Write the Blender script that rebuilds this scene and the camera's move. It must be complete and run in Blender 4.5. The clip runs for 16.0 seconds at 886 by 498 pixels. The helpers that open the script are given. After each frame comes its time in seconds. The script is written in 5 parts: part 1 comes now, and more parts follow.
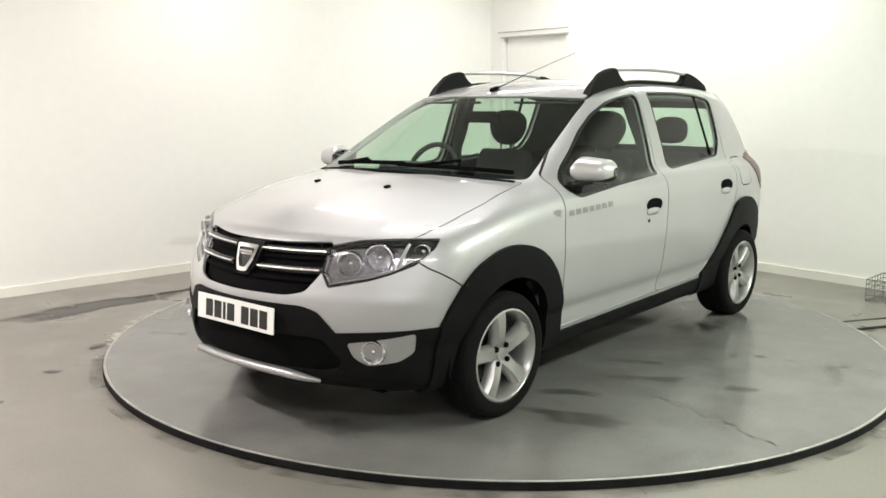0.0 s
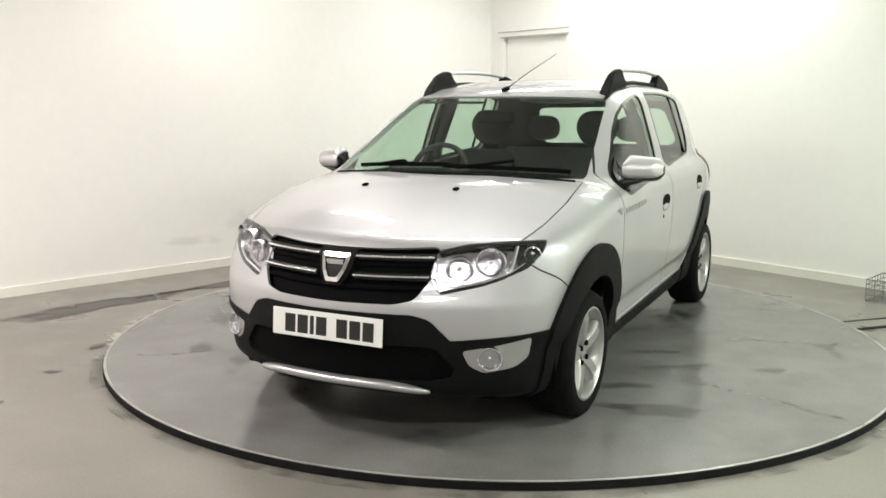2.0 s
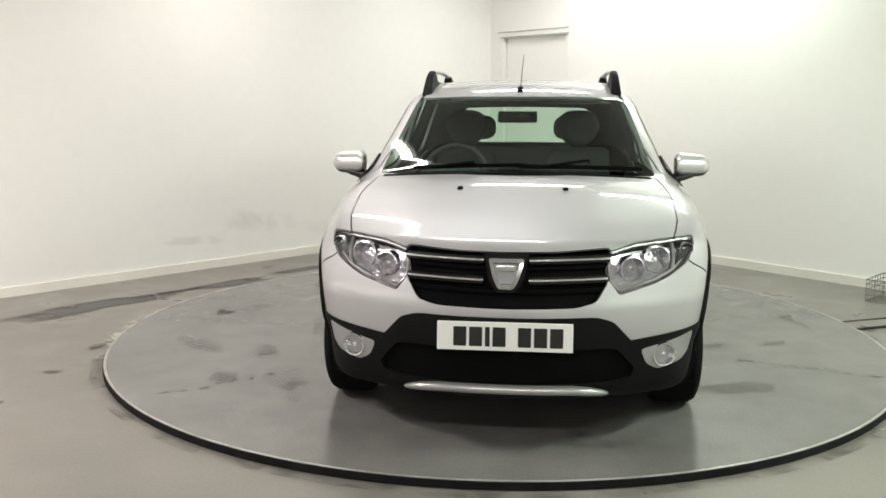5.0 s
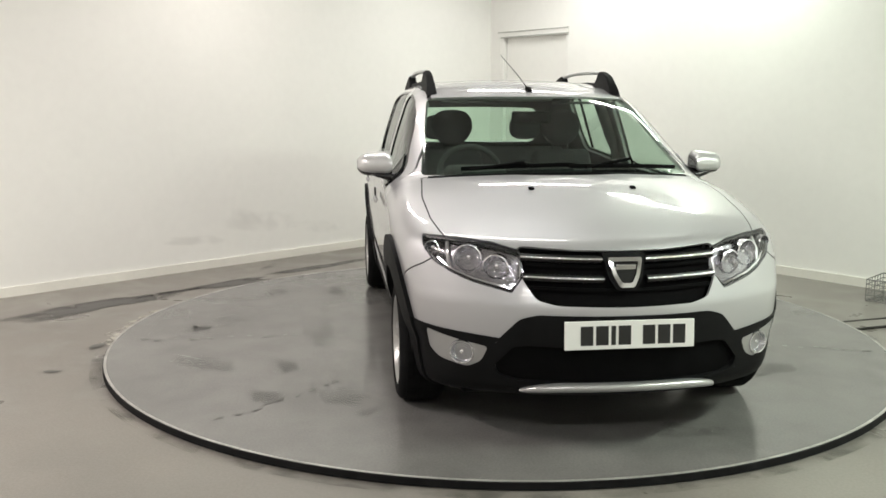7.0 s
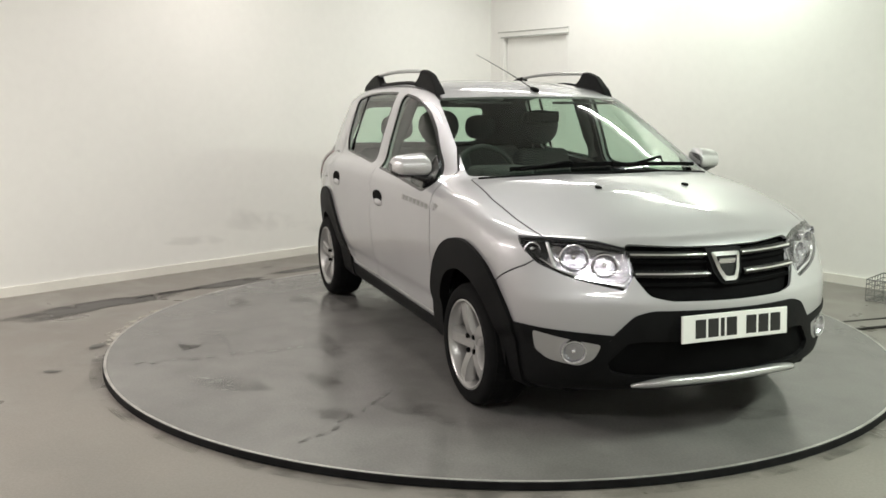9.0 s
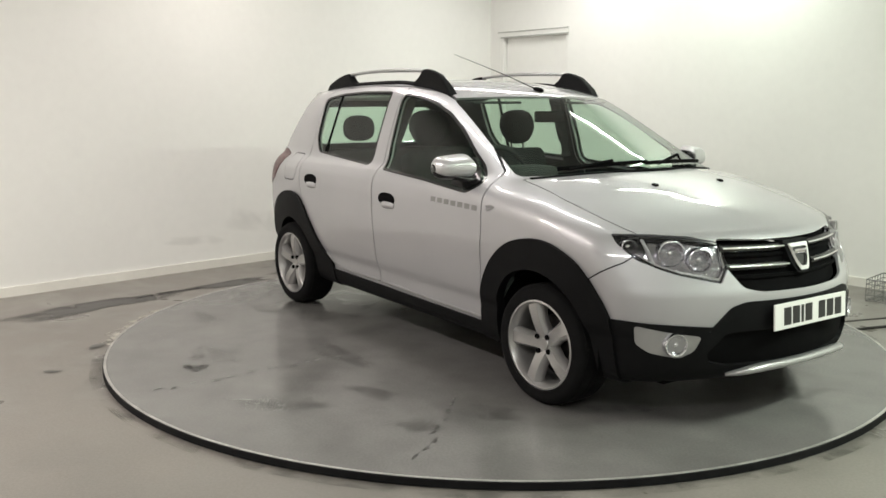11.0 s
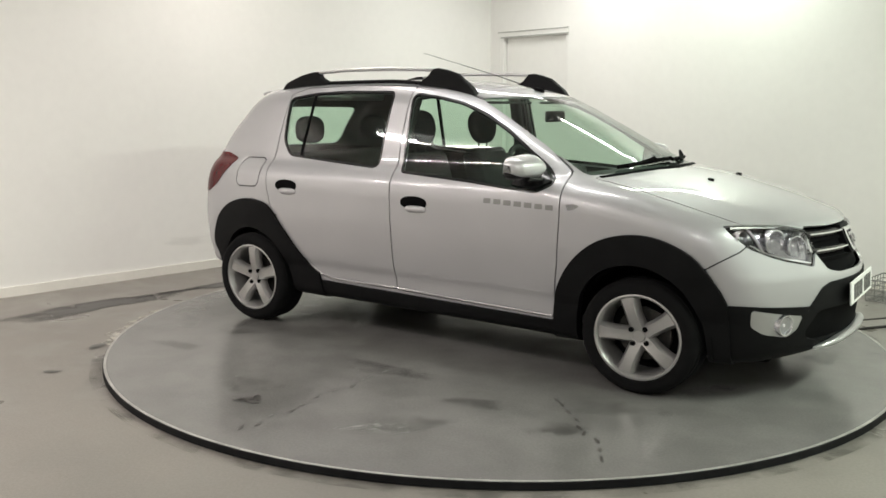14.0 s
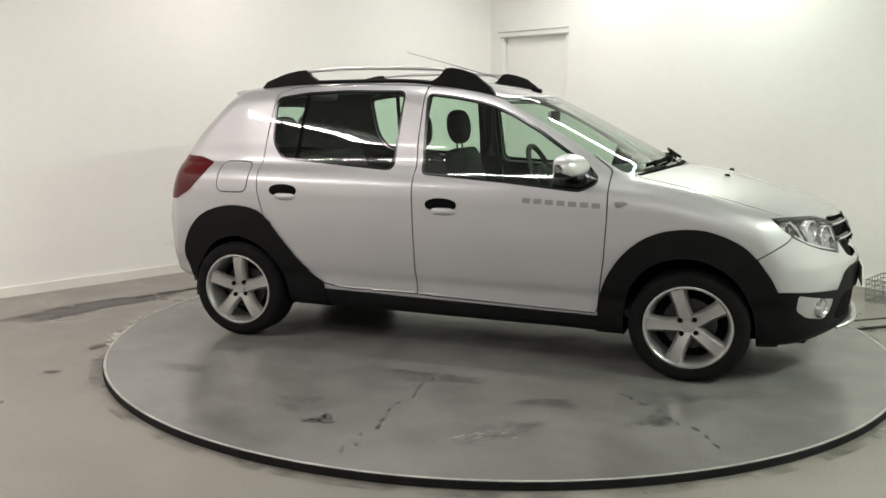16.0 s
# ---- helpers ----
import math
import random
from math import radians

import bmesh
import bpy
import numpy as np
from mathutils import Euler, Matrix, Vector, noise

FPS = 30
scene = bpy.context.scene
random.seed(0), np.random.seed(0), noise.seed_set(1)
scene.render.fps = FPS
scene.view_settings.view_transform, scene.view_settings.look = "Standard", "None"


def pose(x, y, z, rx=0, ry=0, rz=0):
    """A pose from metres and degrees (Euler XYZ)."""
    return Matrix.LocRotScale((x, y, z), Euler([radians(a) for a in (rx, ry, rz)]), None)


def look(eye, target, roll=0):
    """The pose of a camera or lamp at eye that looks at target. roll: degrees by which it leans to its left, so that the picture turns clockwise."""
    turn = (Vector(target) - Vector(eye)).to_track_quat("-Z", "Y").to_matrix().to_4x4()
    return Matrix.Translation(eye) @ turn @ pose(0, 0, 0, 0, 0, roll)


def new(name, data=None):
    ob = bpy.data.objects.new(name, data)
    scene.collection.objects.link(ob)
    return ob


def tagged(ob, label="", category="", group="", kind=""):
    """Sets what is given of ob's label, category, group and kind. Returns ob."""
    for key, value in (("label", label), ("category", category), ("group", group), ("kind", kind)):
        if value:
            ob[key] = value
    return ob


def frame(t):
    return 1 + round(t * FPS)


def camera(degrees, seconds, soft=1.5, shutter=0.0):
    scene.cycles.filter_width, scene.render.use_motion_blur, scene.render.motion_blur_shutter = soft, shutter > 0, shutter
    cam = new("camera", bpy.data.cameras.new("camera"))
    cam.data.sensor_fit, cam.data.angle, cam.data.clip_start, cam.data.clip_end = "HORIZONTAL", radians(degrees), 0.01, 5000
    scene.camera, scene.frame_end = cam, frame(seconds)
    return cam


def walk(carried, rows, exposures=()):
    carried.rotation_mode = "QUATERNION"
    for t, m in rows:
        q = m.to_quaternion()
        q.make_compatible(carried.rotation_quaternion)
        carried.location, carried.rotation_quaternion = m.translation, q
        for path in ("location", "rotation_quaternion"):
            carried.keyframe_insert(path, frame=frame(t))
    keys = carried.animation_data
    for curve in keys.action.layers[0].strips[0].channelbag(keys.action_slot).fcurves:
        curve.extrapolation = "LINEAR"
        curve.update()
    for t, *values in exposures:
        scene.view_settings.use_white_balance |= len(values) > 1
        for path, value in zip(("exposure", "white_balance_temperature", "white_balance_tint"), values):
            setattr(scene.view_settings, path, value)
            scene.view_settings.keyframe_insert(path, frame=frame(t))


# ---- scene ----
cam = camera(53.228, 16.0, soft=1.6)
EYE = Vector((0.0, -5.3366, 1.3704))
AIM = EYE + Vector((math.sin(-0.05836) * math.cos(0.16249), math.cos(-0.05836) * math.cos(0.16249), -math.sin(0.16249)))
walk(cam, [(0.0, look(EYE, AIM, 0.145)), (16.0, look(EYE, AIM, 0.145))], [(0.0, 0.36), (3.5, 0.22), (7.0, 0.05), (9.0, -0.03), (12.5, -0.04), (16.0, -0.04)])

FLOOR = -0.035  # the turntable's top is z = 0
CEIL = 3.15

# ---- light ----
world = bpy.data.worlds.new("world")
scene.world = world
world.use_nodes = True
world.node_tree.nodes["Background"].inputs[0].default_value = (0.9, 0.95, 1.0, 1)
world.node_tree.nodes["Background"].inputs[1].default_value = 0.05

# fluorescent fittings: x, y, heading, length, colour, watts
# pink and green tints stand in for the camera's colour shading, left and right
PINK, GREEN, NEUTRAL = (1.0, 0.915, 0.865), (0.89, 1.0, 0.85), (1.0, 0.985, 0.945)
FITTINGS = [
    (-0.2, -0.35, 160, 1.5, NEUTRAL, 20), (2.0, 2.05, 16, 1.7, GREEN, 40), (-1.5, 1.1, 125, 1.6, PINK, 25), (0.35, 3.0, 0, 1.4, NEUTRAL, 24),
    # the mirrored right row and the one behind the camera are added fill
    (-3.6, -2.3, -48, 2.8, PINK, 142), (3.5, -2.3, 48, 2.8, GREEN, 168), (0.0, -5.6, 0, 2.6, NEUTRAL, 80),
]
for fx, fy, fa, fl, fc, fw in FITTINGS:
    lamp = bpy.data.lights.new("tube_and_fill_light", "AREA")
    lamp.shape, lamp.size, lamp.size_y, lamp.energy, lamp.color = "RECTANGLE", fl, 0.075, fw, fc
    lo = new("tube_and_fill_light", lamp)
    lo.matrix_world = pose(fx, fy, CEIL - 0.13, 0, 0, fa)


# ---- materials ----
def material(name, colour, rough=0.5, metal=0.0, coat=0.0, var=0.12, scale=6.0, bump=0.0, bump_scale=80.0, fine=60.0, spec=0.5):
    """A principled material whose colour varies at two scales, with a fine bump."""
    m = bpy.data.materials.new(name)
    m.use_nodes = True
    nt = m.node_tree
    p = nt.nodes["Principled BSDF"]
    p.inputs["Roughness"].default_value = rough
    p.inputs["Metallic"].default_value = metal
    p.inputs["Coat Weight"].default_value = coat
    p.inputs["Coat Roughness"].default_value = 0.04
    p.inputs["Specular IOR Level"].default_value = spec
    p.inputs["Base Color"].default_value = (*colour, 1)
    tc = nt.nodes.new("ShaderNodeTexCoord")
    if var:
        a, b = nt.nodes.new("ShaderNodeTexNoise"), nt.nodes.new("ShaderNodeTexNoise")
        a.inputs["Scale"].default_value, b.inputs["Scale"].default_value = scale, fine
        a.inputs["Detail"].default_value = 5
        add = nt.nodes.new("ShaderNodeMath")
        add.operation = "MULTIPLY_ADD"
        add.inputs[1].default_value = 0.35
        ramp = nt.nodes.new("ShaderNodeMapRange")
        ramp.inputs["From Min"].default_value, ramp.inputs["From Max"].default_value = 0.45, 0.9
        ramp.inputs["To Min"].default_value, ramp.inputs["To Max"].default_value = 1 - var, 1 + var
        mul = nt.nodes.new("ShaderNodeVectorMath")
        mul.operation = "SCALE"
        mul.inputs[0].default_value = colour
        nt.links.new(tc.outputs["Object"], a.inputs["Vector"])
        nt.links.new(tc.outputs["Object"], b.inputs["Vector"])
        nt.links.new(b.outputs["Fac"], add.inputs[0])
        nt.links.new(a.outputs["Fac"], add.inputs[2])
        nt.links.new(add.outputs[0], ramp.inputs["Value"])
        nt.links.new(ramp.outputs[0], mul.inputs["Scale"])
        nt.links.new(mul.outputs[0], p.inputs["Base Color"])
    if bump:
        n = nt.nodes.new("ShaderNodeTexNoise")
        n.inputs["Scale"].default_value, n.inputs["Detail"].default_value = bump_scale, 4
        bn = nt.nodes.new("ShaderNodeBump")
        bn.inputs["Strength"].default_value, bn.inputs["Distance"].default_value = bump, 0.004
        nt.links.new(tc.outputs["Object"], n.inputs["Vector"])
        nt.links.new(n.outputs["Fac"], bn.inputs["Height"])
        nt.links.new(bn.outputs[0], p.inputs["Normal"])
    return m


def concrete(name, colour, rough_lo, rough_hi, stain, scale):
    """Worn, partly polished concrete: mottling, stains, damp-looking patches of lower roughness."""
    m = bpy.data.materials.new(name)
    m.use_nodes = True
    nt = m.node_tree
    p = nt.nodes["Principled BSDF"]
    tc = nt.nodes.new("ShaderNodeTexCoord")

    def noisy(s, d, w=0.0):
        n = nt.nodes.new("ShaderNodeTexNoise")
        n.inputs["Scale"].default_value, n.inputs["Detail"].default_value, n.inputs["Distortion"].default_value = s, d, w
        nt.links.new(tc.outputs["Object"], n.inputs["Vector"])
        return n

    def ranged(node, a, b, c, d):
        r = nt.nodes.new("ShaderNodeMapRange")
        r.interpolation_type = "SMOOTHSTEP"
        for key, val in zip(("From Min", "From Max", "To Min", "To Max"), (a, b, c, d)):
            r.inputs[key].default_value = val
        nt.links.new(node.outputs[0], r.inputs["Value"])
        return r

    big, mid, fine = noisy(scale, 3, 0.2), noisy(scale * 4, 4, 0.15), noisy(90, 3)
    f1, f2, f3 = ranged(big, 0.3, 0.7, 1 - stain, 1 + stain * 0.6), ranged(mid, 0.30, 0.75, 1.0 + stain * 0.6, 1 - stain), ranged(fine, 0.3, 0.7, 0.94, 1.06)
    m1, m2 = nt.nodes.new("ShaderNodeMath"), nt.nodes.new("ShaderNodeMath")
    m1.operation = m2.operation = "MULTIPLY"
    nt.links.new(f1.outputs[0], m1.inputs[0]); nt.links.new(f2.outputs[0], m1.inputs[1])
    nt.links.new(m1.outputs[0], m2.inputs[0]); nt.links.new(f3.outputs[0], m2.inputs[1])
    mul = nt.nodes.new("ShaderNodeVectorMath")
    mul.operation = "SCALE"
    mul.inputs[0].default_value = colour
    nt.links.new(m2.outputs[0], mul.inputs["Scale"])
    nt.links.new(mul.outputs[0], p.inputs["Base Color"])
    rg = ranged(mid, 0.35, 0.7, rough_hi, rough_lo)
    nt.links.new(rg.outputs[0], p.inputs["Roughness"])
    bn = nt.nodes.new("ShaderNodeBump")
    bn.inputs["Strength"].default_value, bn.inputs["Distance"].default_value = 0.12, 0.003
    nt.links.new(fine.outputs[0], bn.inputs["Height"])
    nt.links.new(bn.outputs[0], p.inputs["Normal"])
    return m


def glass(name, tint, rough=0.0):
    m = bpy.data.materials.new(name)
    m.use_nodes = True
    nt = m.node_tree
    nt.nodes.remove(nt.nodes["Principled BSDF"])
    out = nt.nodes["Material Output"]
    tr, gl, mix, fr, pw, ma = (nt.nodes.new(k) for k in ("ShaderNodeBsdfTransparent", "ShaderNodeBsdfGlossy", "ShaderNodeMixShader", "ShaderNodeLayerWeight", "ShaderNodeMath", "ShaderNodeMath"))
    tr.inputs[0].default_value = (*tint, 1)
    gl.inputs["Roughness"].default_value = rough
    fr.inputs["Blend"].default_value = 0.5
    pw.operation, ma.operation = "POWER", "MULTIPLY_ADD"
    pw.inputs[1].default_value, ma.inputs[1].default_value, ma.inputs[2].default_value = 5.0, 0.9, 0.055
    nt.links.new(fr.outputs["Facing"], pw.inputs[0])
    nt.links.new(pw.outputs[0], ma.inputs[0])
    nt.links.new(ma.outputs[0], mix.inputs[0])
    nt.links.new(tr.outputs[0], mix.inputs[1])
    nt.links.new(gl.outputs[0], mix.inputs[2])
    nt.links.new(mix.outputs[0], out.inputs[0])
    return m


def glowing(name, colour, strength):
    m = bpy.data.materials.new(name)
    m.use_nodes = True
    p = m.node_tree.nodes["Principled BSDF"]
    p.inputs["Emission Color"].default_value = (*colour, 1)
    p.inputs["Emission Strength"].default_value = strength
    return m


M_WALL = material("white_wall_paint", (0.85, 0.84, 0.815), 0.55, var=0.03, scale=0.7, bump=0.06, bump_scale=30, fine=14)
M_SKIRT = material("skirting_paint", (0.80, 0.78, 0.725), 0.45, var=0.06, scale=2.0)
M_HEAD_SHADE = material("grey_shadow_line", (0.45, 0.445, 0.42), 0.5, var=0.08)
M_CEIL = material("ceiling_paint", (0.58, 0.58, 0.565), 0.7, var=0.03, scale=1.0)
M_FLOOR = concrete("floor_concrete", (0.214, 0.199, 0.179), 0.26, 0.50, 0.14, 0.55)
M_TABLE = concrete("turntable_paint", (0.172, 0.168, 0.162), 0.12, 0.25, 0.13, 0.8)
M_EDGE = material("turntable_edge_rubber", (0.010, 0.010, 0.0105), 0.8, var=0.3, scale=12, spec=0.12)
M_WORN = material("worn_steel_edge", (0.42, 0.41, 0.39), 0.4, metal=0.4, var=0.3, scale=7)
M_PAINT = material("silver_car_paint", (0.445, 0.442, 0.458), 0.45, metal=0.50, coat=1.0, var=0.03, scale=2.5, fine=900, bump=0.0)
M_CLAD = material("black_textured_plastic", (0.0060, 0.0061, 0.0066), 0.58, var=0.2, scale=9, bump=0.15, bump_scale=500, spec=0.10)
M_BLACK = material("gloss_black_plastic", (0.012, 0.012, 0.013), 0.22, var=0.1, scale=8)
M_MATT = material("matt_black_plastic", (0.0034, 0.0034, 0.0037), 0.85, var=0.2, scale=15, spec=0.06)
M_SEAL = material("door_seal_rubber", (0.015, 0.015, 0.016), 0.8, var=0.1)
M_TRIM = material("dark_interior_trim", (0.035, 0.035, 0.037), 0.8, var=0.15, scale=10, bump=0.1, bump_scale=300)
M_SEAT = material("charcoal_seat_fabric", (0.03, 0.03, 0.034), 0.92, var=0.25, scale=25, bump=0.3, bump_scale=400)
M_TYRE = material("tyre_rubber", (0.006, 0.006, 0.0064), 0.85, var=0.2, scale=20, bump=0.2, bump_scale=200, spec=0.12)
M_ALLOY = material("silver_alloy", (0.43, 0.425, 0.42), 0.34, metal=0.75, var=0.05, scale=8)
M_STEEL = material("dark_brake_steel", (0.055, 0.052, 0.05), 0.5, metal=0.8, var=0.3, scale=20)
M_CHROME = material("chrome", (0.86, 0.86, 0.88), 0.08, metal=1.0, var=0.02)
M_SATIN = material("satin_silver_plastic", (0.44, 0.44, 0.445), 0.30, metal=0.7, var=0.04)
M_LAMP = material("dark_lamp_housing", (0.42, 0.41, 0.44), 0.15, metal=1.0, var=0.1, scale=30, bump=0.9, bump_scale=45)
M_REFL = material("lamp_reflector", (0.70, 0.70, 0.74), 0.14, metal=1.0, var=0.05, scale=30, bump=0.8, bump_scale=55)
M_RED = material("red_tail_lens", (0.075, 0.0018, 0.004), 0.16, var=0.2, scale=30, spec=0.3)
M_PLATE = material("white_number_plate", (0.82, 0.82, 0.80), 0.35, var=0.02)
M_INK = material("black_plate_ink", (0.012, 0.012, 0.012), 0.4, var=0.05)
M_DECAL = material("grey_lettering", (0.24, 0.24, 0.235), 0.4, metal=0.3, var=0.05)
M_WIRE = material("galvanised_wire", (0.28, 0.28, 0.27), 0.45, metal=0.7, var=0.2, scale=40)
M_JOINT = material("joint_dirt", (0.12, 0.118, 0.112), 0.5, var=0.3, scale=14)
M_DIRT = material("dark_scuff", (0.065, 0.062, 0.058), 0.35, var=0.3, scale=14)
M_GLASS = glass("tinted_car_glass", (0.74, 0.87, 0.78))
M_LENS = glass("clear_lamp_lens", (0.96, 0.96, 0.98))
M_TUBE = glowing("fluorescent_diffuser", (1.0, 0.98, 0.93), 2.0)
M_HOUSING = material("white_lamp_housing", (0.75, 0.75, 0.73), 0.4, var=0.03)


# ---- mesh helpers ----
def mesh_of(name, verts, faces, mats, idx=None, smooth=True, normals=None):
    me = bpy.data.meshes.new(name)
    me.from_pydata([tuple(v) for v in verts], [], [tuple(f) for f in faces])
    for m in mats:
        me.materials.append(m)
    me.polygons.foreach_set("use_smooth", [smooth] * len(me.polygons))
    if idx is not None:
        me.polygons.foreach_set("material_index", [int(i) for i in idx])
    me.update()
    if normals is not None:
        me.normals_split_custom_set_from_vertices([tuple(n) for n in normals])
    return me


def adopt(ob, parent):
    if parent:
        ob.parent = parent
    return ob


def part(name, bm, mat, parent=None, label="", smooth=None):
    """Link a bmesh as one mesh object under a thing or a part. smooth: angle in degrees under which edges are smooth."""
    me = bpy.data.meshes.new(name)
    if smooth is not None:
        lim = radians(smooth)
        for e in bm.edges:
            e.smooth = len(e.link_faces) == 2 and e.calc_face_angle(9) < lim
        for f in bm.faces:
            f.smooth = True
    bm.to_mesh(me)
    bm.free()
    for m in mat if isinstance(mat, (list, tuple)) else [mat]:
        me.materials.append(m)
    ob = adopt(new(name, me), parent)
    if label:
        tagged(ob, label)
    return ob


def box(x0, x1, y0, y1, z0, z1, bevel=0.0, seg=2):
    bm = bmesh.new()
    bmesh.ops.create_cube(bm, size=1)
    for v in bm.verts:
        v.co = Vector(((x0 + x1) / 2 + v.co.x * (x1 - x0), (y0 + y1) / 2 + v.co.y * (y1 - y0), (z0 + z1) / 2 + v.co.z * (z1 - z0)))
    if bevel:
        bmesh.ops.bevel(bm, geom=bm.edges[:], offset=bevel, segments=seg, affect="EDGES", profile=0.5)
    return bm


def tube(points, radius, sides=8, caps=True, closed=False, flat=1.0):
    """A tube along points; flat squeezes it upright. radius: a number or one for each point."""
    bm = bmesh.new()
    pts = [Vector(p) for p in points]
    n = len(pts)
    rad = radius if isinstance(radius, (list, tuple)) else [radius] * n
    rings = []
    for i, p in enumerate(pts):
        a, b = (pts[i - 1], pts[(i + 1) % n]) if closed else (pts[max(i - 1, 0)], pts[min(i + 1, n - 1)])
        d = (b - a).normalized()
        up = Vector((0, 0, 1)) if abs(d.z) < 0.95 else Vector((1, 0, 0))
        s = d.cross(up).normalized()
        u = s.cross(d).normalized()
        rings.append([bm.verts.new(p + (s * math.cos(k) + u * math.sin(k) * flat) * rad[i]) for k in (2 * math.pi * j / sides for j in range(sides))])
    for i in range(n if closed else n - 1):
        r, q = rings[i], rings[(i + 1) % n]
        for j in range(sides):
            bm.faces.new((r[j], r[(j + 1) % sides], q[(j + 1) % sides], q[j]))
    if caps and not closed:
        bm.faces.new(rings[0])
        bm.faces.new(rings[-1][::-1])
    bmesh.ops.recalc_face_normals(bm, faces=bm.faces[:])
    return bm


def lathe(profile, steps, axis="y", sx=1.0, sz=1.0, centre=(0, 0, 0)):
    """Turn (radius, along) pairs about an axis parallel to y through centre; sx, sz scale the two radii."""
    bm = bmesh.new()
    rings = []
    for r, a in profile:
        rings.append([bm.verts.new((centre[0] + sx * r * math.cos(k), centre[1] + a, centre[2] + sz * r * math.sin(k))) for k in (2 * math.pi * j / steps for j in range(steps))])
    for r, q in zip(rings, rings[1:]):
        for j in range(steps):
            bm.faces.new((r[j], r[(j + 1) % steps], q[(j + 1) % steps], q[j]))
    bmesh.ops.recalc_face_normals(bm, faces=bm.faces[:])
    return bm


def slab(points, z0, z1):
    """An upright prism over a plan polygon."""
    bm = bmesh.new()
    lo = [bm.verts.new((x, y, z0)) for x, y in points]
    hi = [bm.verts.new((x, y, z1)) for x, y in points]
    n = len(points)
    bm.faces.new(lo[::-1])
    bm.faces.new(hi)
    for i in range(n):
        bm.faces.new((lo[i], lo[(i + 1) % n], hi[(i + 1) % n], hi[i]))
    bmesh.ops.recalc_face_normals(bm, faces=bm.faces[:])
    return bm


def merge(*bms):
    out = bmesh.new()
    for b in bms:
        me = bpy.data.meshes.new("tmp")
        b.to_mesh(me)
        b.free()
        out.from_mesh(me)
        bpy.data.meshes.remove(me)
    return out


def moved(bm, m):
    bm.transform(m)
    return bm


# ---- the room ----
CORNER = Vector((-0.062, 4.720))
LEFT = Vector((-1, -1.1177)).normalized()    # along the left wall, away from the corner
RIGHT = Vector((1, -1.0456)).normalized()    # along the right wall
WL, WR = 10.5, 10.2
A, B, C, D = CORNER, CORNER + LEFT * WL, CORNER + LEFT * WL + RIGHT * WR, CORNER + RIGHT * WR


def wall(name, p, q, label, holes=()):
    """A wall 0.15 m thick outside the line p-q, with openings (from, to, bottom, top) along it."""
    d = (q - p).normalized()
    n = Vector((-d.y, d.x))
    mid = (A + C) / 2
    if (mid - p).dot(n) > 0:
        n = -n
    L = (q - p).length
    bm = bmesh.new()
    spans = []
    at = 0.0
    for a, b, z0, z1 in holes:
        spans += [(at, a, FLOOR, CEIL), (a, b, z1, CEIL)] + ([(a, b, FLOOR, z0)] if z0 > FLOOR + 0.01 else [])
        at = b
    spans.append((at, L, FLOOR, CEIL))
    out = []
    for a, b, z0, z1 in spans:
        c = [p + d * a, p + d * b, p + d * b + n * 0.15, p + d * a + n * 0.15]
        out.append(slab([tuple(v) for v in c], z0, z1))
    ob = part(name, merge(*out), M_WALL)
    tagged(ob, label, "wall", kind="structure")
    sk = []
    at = 0.0
    for a, b, z0, z1 in list(holes) + [(L, L, 0, 0)]:
        c = [p + d * at - n * 0.016, p + d * a - n * 0.016, p + d * a - n * 0.001, p + d * at - n * 0.001]
        sk.append(slab([tuple(v) for v in c], FLOOR, FLOOR + 0.072))
        at = b
    tagged(part("baseboard", merge(*sk), M_SKIRT), "low off-white painted skirting along the wall", "baseboard", kind="structure")
    return d, n


wall("wall_left", A, B, "plain white painted workshop wall with faint scuffs")
DOOR = (0.16, 1.145)
dr, nr = wall("wall_right", A, D, "white painted wall with a recessed white door", [(DOOR[0], DOOR[1], FLOOR, 2.14)])
wall("wall_back", B, C, "plain white painted wall behind the camera")
wall("wall_side", D, C, "plain white painted wall closing the room")
PLAN = [tuple(A), tuple(D), tuple(C), tuple(B)]
mid = (A + C) / 2
grown = [tuple(mid + (Vector(p) - mid) * 1.03) for p in PLAN]
tagged(part("floor", slab(grown, FLOOR - 0.2, FLOOR), M_FLOOR), "worn grey concrete floor with stains", "floor", kind="structure")
tagged(part("ceiling", slab(grown, CEIL, CEIL + 0.15), M_CEIL), "plain pale grey ceiling", "ceiling", kind="structure")


def right_wall(a, out, z):
    p = CORNER + RIGHT * a + nr * out
    return (p.x, p.y, z)


